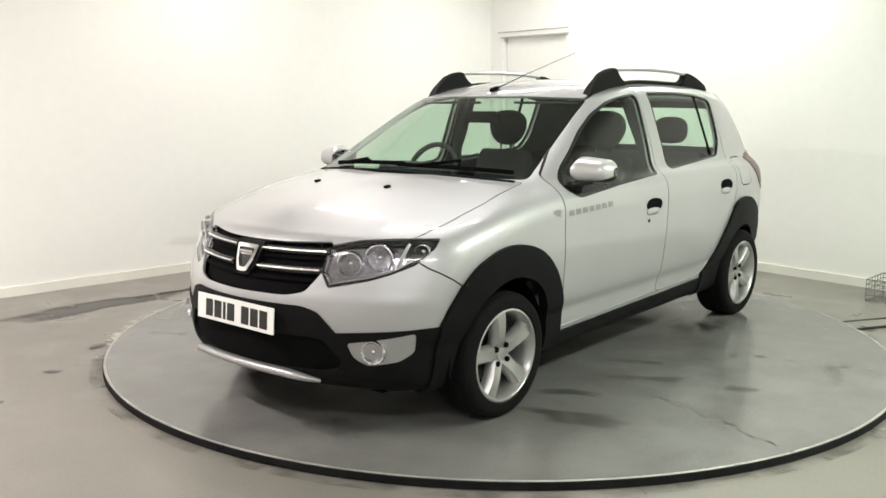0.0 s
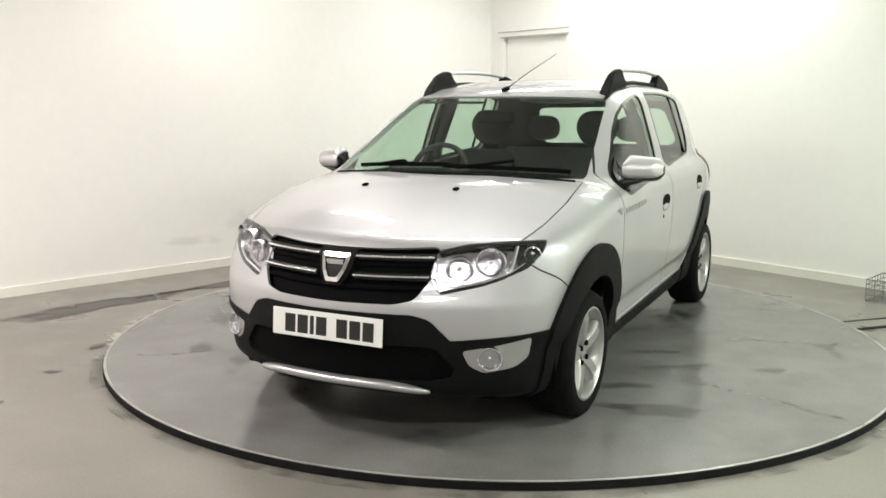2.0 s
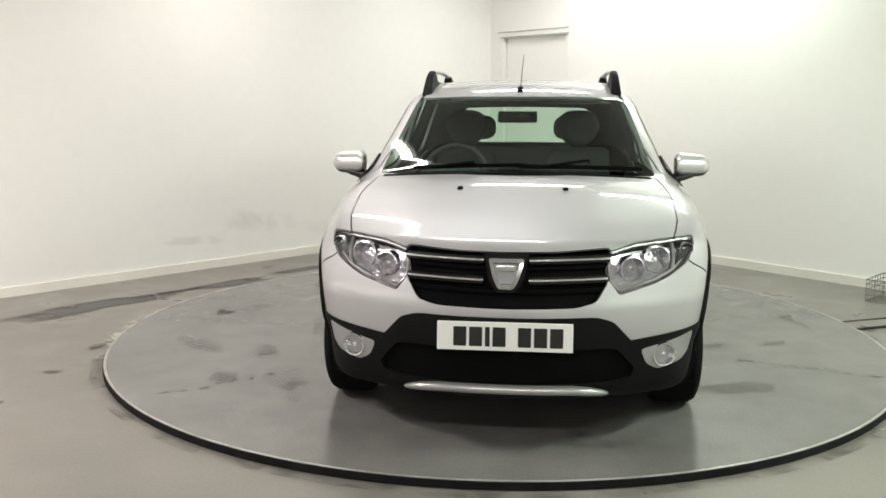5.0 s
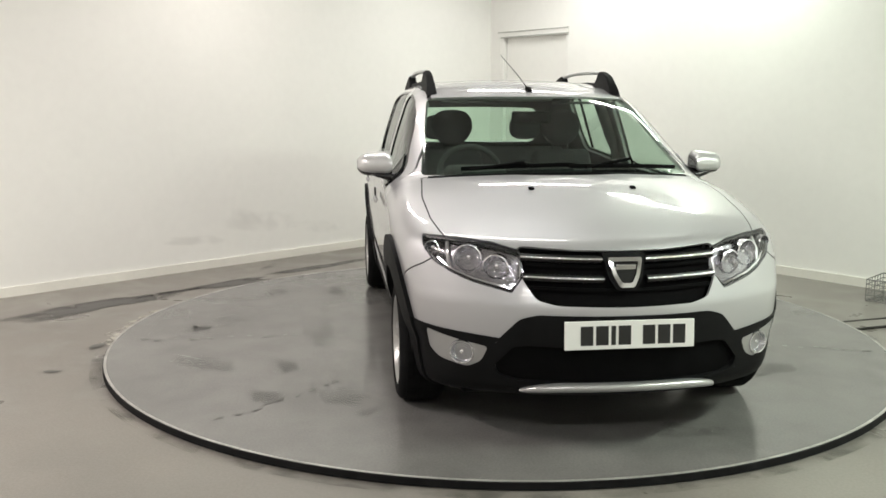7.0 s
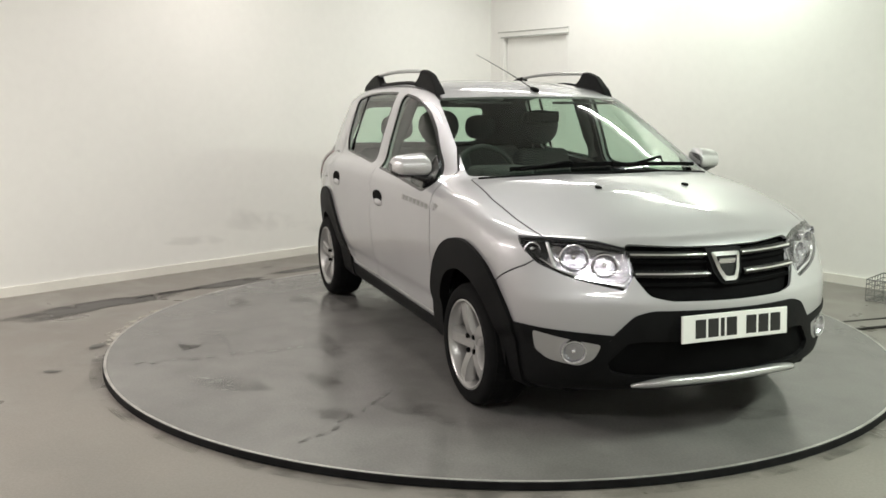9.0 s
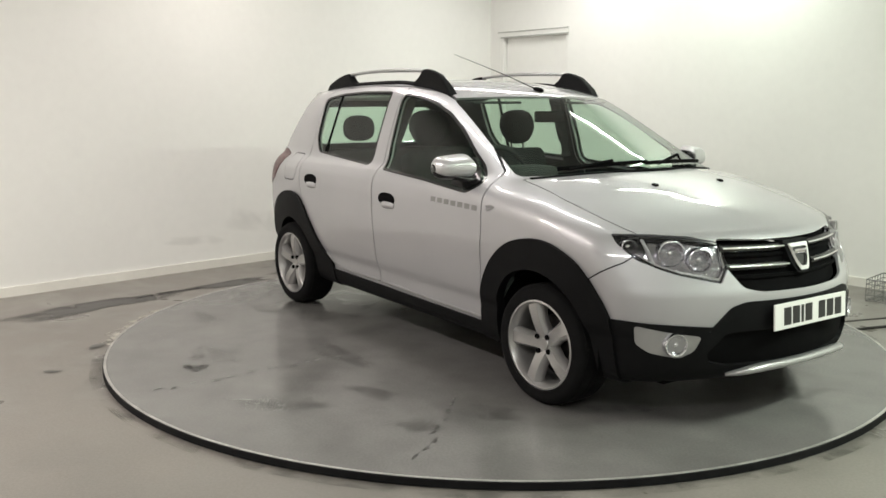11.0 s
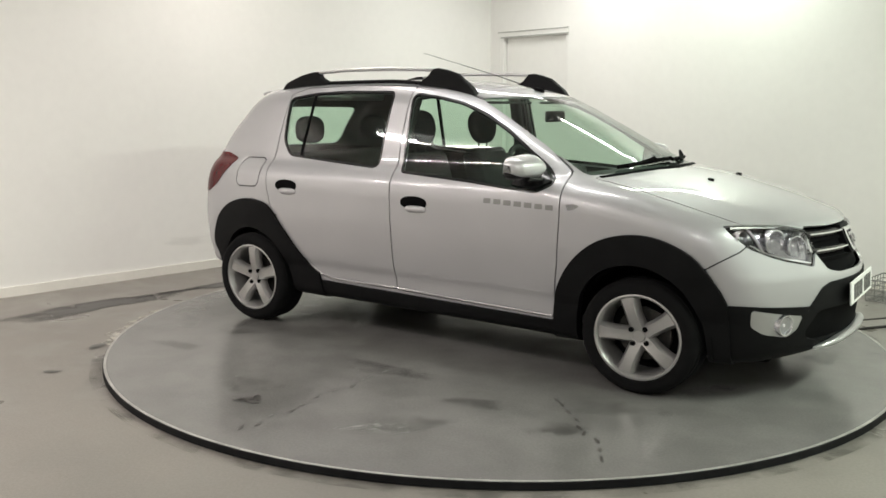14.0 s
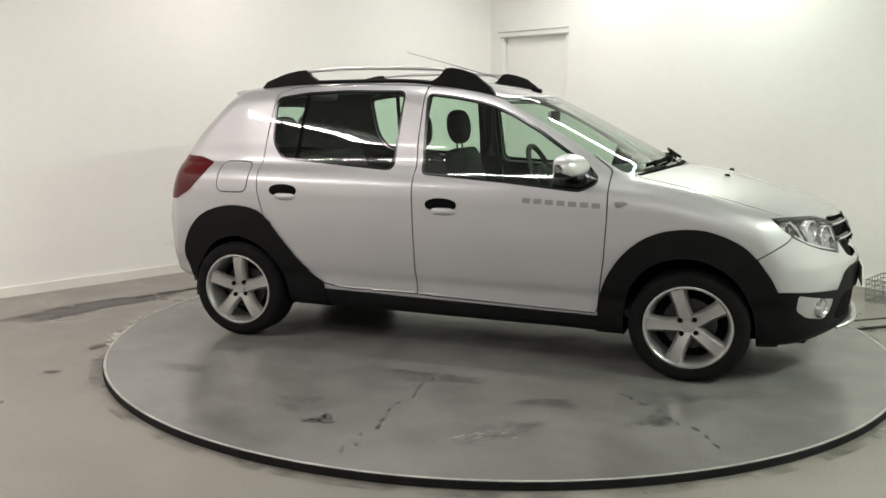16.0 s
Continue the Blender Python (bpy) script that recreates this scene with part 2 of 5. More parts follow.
def door():
    """A flush white door in the right wall's opening, with its frame."""
    d = new("door_1")
    a0, a1, top = DOOR[0], DOOR[1], 2.14
    rot = Matrix(((RIGHT.x, nr.x, 0, CORNER.x), (RIGHT.y, nr.y, 0, CORNER.y), (0, 0, 1, 0), (0, 0, 0, 1)))
    part("door_leaf", moved(box(a0 + 0.05, a1 - 0.04, 0.05, 0.09, FLOOR + 0.005, top - 0.055, 0.003), rot), M_WALL, d)
    part("door_frame", moved(merge(box(a0 + 0.001, a0 + 0.045, 0.0, 0.12, FLOOR, top - 0.002, 0.003), box(a1 - 0.04, a1 - 0.001, 0.0, 0.12, FLOOR, top - 0.002, 0.003)), rot), M_WALL, d)
    part("door_head", moved(box(a0 - 0.02, a1 + 0.0, -0.012, 0.12, top - 0.048, top + 0.004, 0.003), rot), M_WALL, d)
    # grey strips stand in for the shadow lines above and below the head
    part("head_shadow", moved(box(a0 - 0.03, a1 + 0.004, -0.020, -0.0125, top - 0.006, top + 0.006, 0.002), rot), M_HEAD_SHADE, d, "grey strip standing in for the shadow line at the door head")
    part("head_shadow", moved(box(a0 + 0.01, a1 - 0.002, -0.014, -0.0005, top - 0.062, top - 0.0485, 0.002), rot), M_HEAD_SHADE, d)
    tagged(d, "closed flush white door in a white frame", "door", kind="structure")


door()


def fitting(x, y, a, length):
    f = new("ceiling_light")
    f.matrix_world = pose(x, y, CEIL, 0, 0, a)
    part("housing", box(-length / 2 - 0.03, length / 2 + 0.03, -0.1, 0.1, -0.07, -0.001, 0.01), M_HOUSING, f)
    part("diffuser", box(-length / 2, length / 2, -0.07, 0.07, -0.11, -0.071, 0.012), M_TUBE, f)
    tagged(f, "long white fluorescent fitting on the ceiling, two of seven only added fill", "ceiling light", "ceiling lights")


for fx, fy, fa, fl, fc, fw in FITTINGS:
    fitting(fx, fy, fa, fl)

# ---- the turntable ----
RAD = 2.256


def turntable():
    t = new("turntable")
    n = 160
    ring = [(RAD * math.cos(2 * math.pi * i / n), RAD * math.sin(2 * math.pi * i / n)) for i in range(n)]
    part("top_plate", slab(ring, -0.012, 0.0), M_TABLE, t, "grey painted steel and concrete disc", smooth=30)
    rim = part("rim", lathe([(RAD + 0.001, -0.0110), (RAD + 0.007, -0.0100), (RAD + 0.008, 0.019), (RAD + 0.001, 0.021)], n), M_EDGE, t, "black rubber edge strip", smooth=40)
    rim.matrix_basis = pose(0, 0, -0.0125, -90, 0, 0)
    lip = part("edge_strip", lathe([(RAD - 0.012, 0.0), (RAD - 0.011, 0.0012), (RAD + 0.002, 0.0012), (RAD + 0.0025, 0.0)], n), M_WORN, t, "worn bright metal edge strip", smooth=40)
    lip.matrix_basis = pose(0, 0, 0.0002, 90, 0, 0)
    tagged(t, "round grey turntable with tyre scuffs and a black edge", "turntable")
    return t


TABLE = turntable()


# ---- the car: a body surface from its profiles, cut into panels ----
def curve(pairs):
    """A smooth monotone curve through (x, y) pairs."""
    pts = sorted(pairs)
    X, Y = np.array([p[0] for p in pts], float), np.array([p[1] for p in pts], float)
    h, dl = np.diff(X), np.diff(Y) / np.diff(X)
    m = np.empty(len(X))
    m[0], m[-1] = dl[0], dl[-1]
    for i in range(1, len(X) - 1):
        if dl[i - 1] * dl[i] <= 0:
            m[i] = 0
        else:
            w1, w2 = 2 * h[i] + h[i - 1], h[i] + 2 * h[i - 1]
            m[i] = (w1 + w2) / (w1 / dl[i - 1] + w2 / dl[i])

    def f(x):
        x = np.clip(x, X[0], X[-1])
        i = np.clip(np.searchsorted(X, x) - 1, 0, len(X) - 2)
        t = (x - X[i]) / h[i]
        return (Y[i] * (1 + 2 * t) * (1 - t) ** 2 + m[i] * h[i] * t * (1 - t) ** 2
                + Y[i + 1] * t * t * (3 - 2 * t) + m[i + 1] * h[i] * t * t * (t - 1))
    return f


TOP = curve([(2.4, 0.40), (2.15, 0.70), (2.02, 0.812), (1.9, 0.856), (1.75, 0.910), (1.6, 0.953), (1.415, 1.000), (1.25, 1.028), (1.16, 1.042),
             (1.11, 1.058), (1.0, 1.112), (0.8, 1.214), (0.6, 1.316), (0.46, 1.384), (0.36, 1.425), (0.26, 1.452), (0.1, 1.484), (-0.3, 1.521), (-0.8, 1.514), (-1.3, 1.474), (-1.6, 1.43), (-1.9, 1.38)])
SIDE = curve([(0.1, 0.76), (0.25, 0.797), (0.33, 0.812), (0.40, 0.820), (0.45, 0.838), (0.55, 0.853), (0.72, 0.866), (0.85, 0.866), (0.93, 0.856), (0.985, 0.826), (1.03, 0.778),
              (1.15, 0.740), (1.3, 0.692), (1.42, 0.648), (1.5, 0.60), (1.6, 0.53)])
TAPER = curve([(2.2, 0.24), (2.0, 0.15), (1.85, 0.09), (1.65, 0.035), (1.4, 0.006), (1.1, 0.0), (0.6, 0.0), (-0.9, 0.0), (-1.2, 0.006), (-1.5, 0.038), (-1.8, 0.092), (-2.1, 0.20)])
NOSE = curve([(0.1, 1.98), (0.22, 2.045), (0.28, 2.085), (0.36, 2.098), (0.5, 2.103), (0.58, 2.098), (0.64, 2.075), (0.72, 2.040), (0.80, 2.010), (0.9, 1.98), (1.2, 1.9)])
TAIL = curve([(0.1, -1.85), (0.3, -1.925), (0.5, -1.962), (0.65, -1.962), (0.8, -1.94), (0.96, -1.893), (1.05, -1.845), (1.175, -1.755), (1.35, -1.585), (1.45, -1.49), (1.6, -1.38)])
BELLY = curve([(2.2, 0.27), (2.05, 0.225), (1.7, 0.205), (0.9, 0.215), (-0.9, 0.225), (-1.6, 0.30), (-2.1, 0.34)])


def smax(a, b, k):
    h = np.clip(0.5 + 0.5 * (a - b) / k, 0, 1)
    return b + (a - b) * h + k * h * (1 - h)


def body(p):
    """Signed value of the car's outer surface: below zero inside."""
    x, y, z = p[..., 0], np.abs(p[..., 1]), p[..., 2]
    bend = 0.36 * y * y
    side = y - (SIDE(z) - TAPER(x) * (1 + 0.5 * np.clip(z - 0.9, 0, 1)))
    top = (z - (TOP(x + bend) - 0.065 * y * y)) * 0.92
    nose = x - (NOSE(z) - 0.50 * y * y - 0.25 * np.clip(y - 0.62, 0, 1) ** 1.5)
    tail = (TAIL(z) + 0.16 * y * y + 0.25 * np.clip(y - 0.55, 0, 1) ** 1.5) - x
    low = BELLY(x) - z
    v = smax(side, top, 0.10)
    v = smax(v, nose, 0.06)
    v = smax(v, tail, 0.09)
    return smax(v, low, 0.05)


def shoot(o, d):
    lo, hi = np.zeros(o.shape[:-1]), np.full(o.shape[:-1], 1.6)
    for _ in range(26):
        m = (lo + hi) / 2
        inside = body(o + d * m[..., None]) < 0
        lo, hi = np.where(inside, m, lo), np.where(inside, hi, m)
    return o + d * ((lo + hi) / 2)[..., None]


def gradient(p):
    e = 0.004
    g = np.stack([body(p + np.eye(3)[i] * e) - body(p - np.eye(3)[i] * e) for i in range(3)], -1)
    return g / np.maximum(np.linalg.norm(g, axis=-1, keepdims=True), 1e-9)


def half_surface():
    nth = 150
    th = np.linspace(-math.pi / 2, math.pi / 2, nth)
    O, W = [], []
    ring = np.stack([np.zeros(nth), np.cos(th), np.sin(th)], -1)
    x0, x1, z0, z1 = -1.25, 1.35, 0.74, 0.60
    for ph in np.radians(np.linspace(-88, -2, 40)):
        O.append(np.tile((x0, 0, z0), (nth, 1)))
        W.append(ring * math.cos(ph) + np.array((1, 0, 0)) * math.sin(ph))
    for x in np.linspace(x0, x1, 120):
        O.append(np.tile((x, 0, z0 + (z1 - z0) * (x - x0) / (x1 - x0)), (nth, 1)))
        W.append(ring)
    for ph in np.radians(np.linspace(1.6, 88.4, 62)):
        O.append(np.tile((x1, 0, z1), (nth, 1)))
        W.append(ring * math.cos(ph) + np.array((1, 0, 0)) * math.sin(ph))
    P = shoot(np.array(O), np.array(W))
    P[:, 0, 1] = P[:, -1, 1] = 0
    bm = bmesh.new()
    grid = [[bm.verts.new(P[i, j]) for j in range(nth)] for i in range(len(P))]
    for i in range(len(P) - 1):
        for j in range(nth - 1):
            bm.faces.new((grid[i][j], grid[i + 1][j], grid[i + 1][j + 1], grid[i][j + 1]))
    for row in (grid[0], grid[-1]):
        bm.faces.new(row if row is grid[0] else row[::-1])
    return bm


S2 = math.sqrt(0.5)
VIEWS = {"side": ((1, 0, 0), (0, 0, 1)), "front": ((0, 1, 0), (0, 0, 1)), "top": ((1, 0, 0), (0, 1, 0)), "skew": ((-S2, S2, 0), (0, 0, 1))}


def rounded(poly, r=0.02, n=4):
    """A polygon with its corners rounded."""
    out = []
    k = len(poly)
    for i in range(k):
        p, a, b = Vector(poly[i]), Vector(poly[i - 1]), Vector(poly[(i + 1) % k])
        ra, rb = min(r, (a - p).length * 0.45), min(r, (b - p).length * 0.45)
        s, e = p + (a - p).normalized() * ra, p + (b - p).normalized() * rb
        for j in range(n + 1):
            t = j / n
            out.append(tuple(s * (1 - t) ** 2 + p * 2 * t * (1 - t) + e * t * t))
    return out


def smoothed(poly, n=4):
    """An open run of points made round between its second and its last but one."""
    P_ = [Vector(p) for p in poly]
    out = [poly[0]]
    for i in range(1, len(P_) - 2):
        a, b, c, d = P_[i - 1] if i > 1 else P_[i], P_[i], P_[i + 1], P_[i + 2] if i + 2 < len(P_) - 1 else P_[i + 1]
        for k in range(n):
            t = k / n
            out.append(tuple(0.5 * (2 * b + (c - a) * t + (2 * a - 5 * b + 4 * c - d) * t * t + (3 * b - a - 3 * c + d) * t ** 3)))
    return out + [poly[-2], poly[-1]]


def offset(poly, d):
    """A polygon grown by d (to the outside)."""
    k = len(poly)
    area = sum(poly[i - 1][0] * poly[i][1] - poly[i][0] * poly[i - 1][1] for i in range(k))
    sg = 1 if area > 0 else -1
    out = []
    for i in range(k):
        p, a, b = Vector(poly[i]), Vector(poly[i - 1]), Vector(poly[(i + 1) % k])
        u, v = (p - a).normalized(), (b - p).normalized()
        n1, n2 = Vector((u.y, -u.x)) * sg, Vector((v.y, -v.x)) * sg
        m = n1 + n2
        m = m / max(m.dot(n1), 0.35)
        out.append(tuple(p + m * d))
    return out


def inside(poly, u, v):
    r = np.zeros(len(u), bool)
    k = len(poly)
    for i in range(k):
        (x0, y0), (x1, y1) = poly[i - 1], poly[i]
        c = (y0 > v) != (y1 > v)
        with np.errstate(all="ignore"):
            r ^= c & (u < (x1 - x0) * (v - y0) / (y1 - y0) + x0)
    return r


def cut(bm, poly, view, keep):
    """Cut edges into the surface along a polygon seen in a view, where keep(centre) holds."""
    U, V = (Vector(a) for a in VIEWS[view])
    look_dir = U.cross(V)
    faces = [f for f in bm.faces if keep(f.calc_center_median())]
    k = len(poly)
    us = [v[0] for v in poly]
    vs = [v[1] for v in poly]
    m = 0.05
    faces = [f for f in faces for c in (f.calc_center_median(),) if min(us) - m < c.dot(U) < max(us) + m and min(vs) - m < c.dot(V) < max(vs) + m]
    for i in range(k):
        a, b = Vector(poly[i - 1]), Vector(poly[i])
        ln = (b - a).length
        if ln < 1e-5:
            continue
        d = (b - a) / ln
        near = []
        faces = [f for f in faces if f.is_valid]
        for f in faces:
            hit = [False, False]
            lo, hi = 9, -9
            for v in f.verts:
                q = Vector((v.co.dot(U), v.co.dot(V))) - a
                s, t = q.dot(d), q.x * d.y - q.y * d.x
                hit[0] |= t > -1e-7
                hit[1] |= t < 1e-7
                lo, hi = min(lo, s), max(hi, s)
            if all(hit) and hi > -0.002 and lo < ln + 0.002:
                near.append(f)
        if not near:
            continue
        n2 = Vector((d.y, -d.x))
        geom = list({e for f in near for e in f.edges} | {v for f in near for v in f.verts}) + near
        res = bmesh.ops.bisect_plane(bm, geom=geom, dist=1e-5, plane_co=U * a.x + V * a.y, plane_no=U * n2.x + V * n2.y)
        faces = [f for f in faces if f.is_valid]
        have = set(faces)
        for g in res["geom"]:
            if isinstance(g, bmesh.types.BMFace) and g not in have:
                faces.append(g)
                have.add(g)


# outlines of panels: side (x, z), front (y, z), skew ((y - x) / sqrt 2, z), top (x, y)
FRONT_DOOR = rounded([(-0.176, 1.470), (-0.183, 1.174), (-0.164, 0.716), (-0.155, 0.330), (0.375, 0.318), (0.838, 0.310), (0.872, 0.596), (0.884, 0.827), (0.882, 1.040),
                      (0.72, 1.150), (0.50, 1.290), (0.30, 1.385), (0.12, 1.442)], 0.02)
REAR_DOOR = rounded([(-0.176, 1.472), (-0.6, 1.482), (-1.0, 1.466), (-1.11, 1.430), (-1.132, 1.254), (-1.152, 0.996), (-1.138, 0.865), (-1.098, 0.719), (-0.99, 0.575), (-0.827, 0.41), (-0.737, 0.355),
                     (-0.628, 0.333), (-0.155, 0.332), (-0.164, 0.716), (-0.183, 1.174)], 0.02)
REAR_WINDOW = rounded([(-1.10, 1.395), (-0.912, 1.424), (-0.66, 1.436), (-0.302, 1.432), (-0.319, 1.020), (-0.667, 1.041), (-1.02, 1.066), (-1.085, 1.150), (-1.096, 1.253)], 0.035)
FRONT_WINDOW = rounded([(-0.150, 1.422), (0.015, 1.402), (0.174, 1.372), (0.331, 1.314), (0.485, 1.231), (0.636, 1.132), (0.756, 1.057), (0.825, 0.990), (0.740, 0.944), (0.336, 0.978), (-0.131, 1.006)], 0.03)
FRONT_ARCH = smoothed([(0.80, 0.10), (0.841, 0.248), (0.858, 0.426), (0.925, 0.576), (1.019, 0.681), (1.126, 0.744), (1.259, 0.773), (1.391, 0.764), (1.522, 0.711), (1.602, 0.64), (1.67, 0.544), (1.70, 0.487), (1.72, 0.10)])
FRONT_WELL = smoothed([(0.985, 0.05), (0.972, 0.22), (0.975, 0.32), (0.995, 0.437), (1.052, 0.537), (1.146, 0.605), (1.276, 0.632), (1.405, 0.605), (1.515, 0.525), (1.587, 0.40), (1.612, 0.28), (1.625, 0.05)])
REAR_ARCH = smoothed([(-1.66, 0.15), (-1.678, 0.342), (-1.709, 0.469), (-1.674, 0.575), (-1.609, 0.664), (-1.504, 0.737), (-1.345, 0.781), (-1.191, 0.774), (-1.098, 0.732), (-1.007, 0.628), (-0.9, 0.503), (-0.800, 0.405), (-0.74, 0.366), (-0.70, 0.10)])
REAR_WELL = smoothed([(-1.60, 0.10), (-1.612, 0.28), (-1.587, 0.40), (-1.515, 0.505), (-1.425, 0.572), (-1.296, 0.605), (-1.176, 0.580), (-1.072, 0.515), (-1.0, 0.42), (-0.965, 0.30), (-0.96, 0.10)])
SILL = [(-0.84, 0.10), (-0.80, 0.322), (-0.60, 0.320), (0.375, 0.304), (0.90, 0.296), (0.92, 0.10)]
FUEL = rounded([(-1.425, 1.034), (-1.205, 1.037), (-1.215, 0.862), (-1.435, 0.858)], 0.05)
TAILLAMP = rounded([(-1.90, 1.06), (-1.614, 1.055), (-1.500, 1.025), (-1.538, 0.962), (-1.644, 0.858), (-1.75, 0.80), (-1.95, 0.80)], 0.02)
SCREEN = rounded([(-0.2, 1.036), (0.30, 1.036), (0.690, 1.022), (0.641, 1.20), (0.588, 1.385), (0.560, 1.404), (0.3, 1.413), (-0.2, 1.413)], 0.02)
HOOD = rounded([(1.165, -0.2), (1.165, 0.15), (1.075, 0.50), (0.985, 0.690), (1.3, 0.722), (1.55, 0.712), (1.665, 0.690), (1.72, 0.674), (2.3, 0.674), (2.3, -0.2)], 0.02)
LAMP = rounded([(-0.628, 0.834), (-0.655, 0.795), (-0.735, 0.733), (-0.84, 0.693), (-0.92, 0.670), (-1.09, 0.636), (-1.118, 0.70), (-1.076, 0.800), (-0.95, 0.824), (-0.8, 0.832)], 0.012)
GRILLE = rounded([(-0.2, 0.800), (0.2, 0.804), (0.402, 0.814), (0.418, 0.785), (0.398, 0.69), (0.35, 0.615), (0.27, 0.597), (-0.2, 0.592)], 0.02)
PANEL = rounded([(-0.2, 0.563), (0.35, 0.560), (0.415, 0.540), (0.495, 0.452), (0.52, 0.30), (-0.2, 0.30)], 0.02)
INTAKE = rounded([(-0.2, 0.436), (0.38, 0.436), (0.435, 0.428), (0.505, 0.345), (0.490, 0.308), (0.42, 0.290), (-0.2, 0.284)], 0.014)
CHIN = [(-1.75, 0.450), (-1.10, 0.456), (-0.90, 0.470), (-0.70, 0.482), (-0.55, 0.482), (-0.50, 0.10), (-1.75, 0.10)]
FOG = rounded([(-1.015, 0.420), (-0.88, 0.440), (-0.735, 0.466), (-0.742, 0.385), (-0.80, 0.350), (-0.926, 0.328), (-0.985, 0.358)], 0.02)
BUMPER = [(1.602, 0.640), (1.732, 0.722), (1.80, 0.80), (2.4, 0.80), (2.4, 0.05), (1.69, 0.05), (1.699, 0.487), (1.67, 0.544)]
REAR_SCREEN = rounded([(-0.2, 1.075), (0.50, 1.075), (0.535, 1.12), (0.485, 1.33), (0.44, 1.352), (-0.2, 1.362)], 0.03)
GAP = 0.0032


def sided(c):
    return c.y > 0.35


def ahead(c):
    return c.x > 1.5


def build_surface():
    bm = half_surface()
    jobs = [(FRONT_WINDOW, "side", sided), (REAR_WINDOW, "side", sided), (offset(FRONT_WINDOW, 0.012), "side", sided), (offset(REAR_WINDOW, 0.012), "side", sided),
            (FRONT_ARCH, "side", sided), (REAR_ARCH, "side", sided), (FRONT_WELL, "side", sided), (REAR_WELL, "side", sided), (SILL, "side", sided),
            (TAILLAMP, "side", sided), (SCREEN, "front", lambda c: c.x > 0.0 and c.z > 0.95), (LAMP, "skew", ahead),
            (GRILLE, "front", lambda c: c.x > 1.8), (PANEL, "front", lambda c: c.x > 1.75), (INTAKE, "front", lambda c: c.x > 1.75), (REAR_SCREEN, "front", lambda c: c.x < -1.35 and c.z > 0.95), (CHIN, "skew", ahead), (FOG, "skew", ahead)]
    for poly, view, keep in ((FRONT_DOOR, "side", sided), (REAR_DOOR, "side", sided), (FUEL, "side", sided), (HOOD, "top", lambda c: c.x > 0.9 and c.z > 0.78), (BUMPER, "side", lambda c: c.x > 1.5)):
        g = GAP
        jobs += [(offset(poly, g), view, keep), (offset(poly, -g), view, keep)]
    for poly, view, keep in jobs:
        cut(bm, poly, view, keep)
    bmesh.ops.triangulate(bm, faces=[f for f in bm.faces if len(f.verts) > 4])
    return bm


def classify(bm):
    """Which part each face of the half surface belongs to."""
    C = np.array([f.calc_center_median() for f in bm.faces])
    x, y, z = C.T
    sk = (y - x) * S2
    side, front = y > 0.35, x > 1.5

    def sv(poly):
        return inside(poly, x, z) & side

    lab = np.full(len(C), "body", dtype="<U20")

    def gap(poly, u, v, cond, g=GAP):
        return inside(offset(poly, g), u, v) & ~inside(offset(poly, -g), u, v) & cond

    bump = inside(offset(BUMPER, -GAP), x, z) & (x > 1.55)
    lab[bump] = "front_bumper"
    lab[gap(BUMPER, x, z, x > 1.55) & (z > 0.3)] = "seam"
    fd, rd = sv(offset(FRONT_DOOR, -GAP)), sv(offset(REAR_DOOR, -GAP))
    seam = (gap(FRONT_DOOR, x, z, side) & ~rd) | (gap(REAR_DOOR, x, z, side) & ~fd)
    lab[fd], lab[rd] = "front_door", "rear_door"
    lab[seam] = "seam"
    hood_c = (z > 0.78) & (x > 0.9)
    lab[inside(offset(HOOD, -GAP), x, y) & hood_c] = "bonnet"
    lab[gap(HOOD, x, y, hood_c)] = "seam"
    lab[sv(offset(FUEL, -GAP))] = "fuel_flap"
    lab[gap(FUEL, x, z, side)] = "seam"
    lab[sv(TAILLAMP) & (x < -1.4)] = "tail_lamp"
    chin = inside(CHIN, sk, z) & (x > 1.69)
    lab[chin] = "bumper_cladding"
    lab[inside(PANEL, y, z) & (x > 1.75)] = "bumper_cladding"
    lab[inside(INTAKE, y, z) & (x > 1.75)] = "intake"
    lab[inside(FOG, sk, z) & front & (y > 0.3)] = "fog_surround"
    lab[inside(GRILLE, y, z) & (x > 1.8)] = "grille"
    lab[inside(LAMP, sk, z) & front & (y > 0.2)] = "headlamp"
    lab[(lab == "headlamp") & (sk > -0.775)] = "lamp_tip"
    lab[sv(SILL)] = "sill_cladding"
    lab[sv(FRONT_ARCH)] = "front_arch"
    lab[sv(REAR_ARCH)] = "rear_arch"
    lab[sv(FRONT_WELL) | sv(REAR_WELL)] = "none"
    wf = sv(FRONT_WINDOW)
    wr = sv(REAR_WINDOW)
    lab[sv(offset(FRONT_WINDOW, 0.012)) & ~wf & (z > 0.9)] = "front_frame"
    lab[sv(offset(REAR_WINDOW, 0.012)) & ~wr & (z > 0.9)] = "rear_frame"
    lab[wf], lab[wr] = "front_glass", "rear_glass"
    scr = inside(SCREEN, y, z) & (x > 0.0) & (z > 0.95)
    lab[scr] = "windscreen"
    lab[inside(REAR_SCREEN, y, z) & (x < -1.35) & (z > 0.95)] = "rear_screen"
    lab[(lab == "body") & (z < 0.245) & (y < 0.77)] = "none"
    return lab


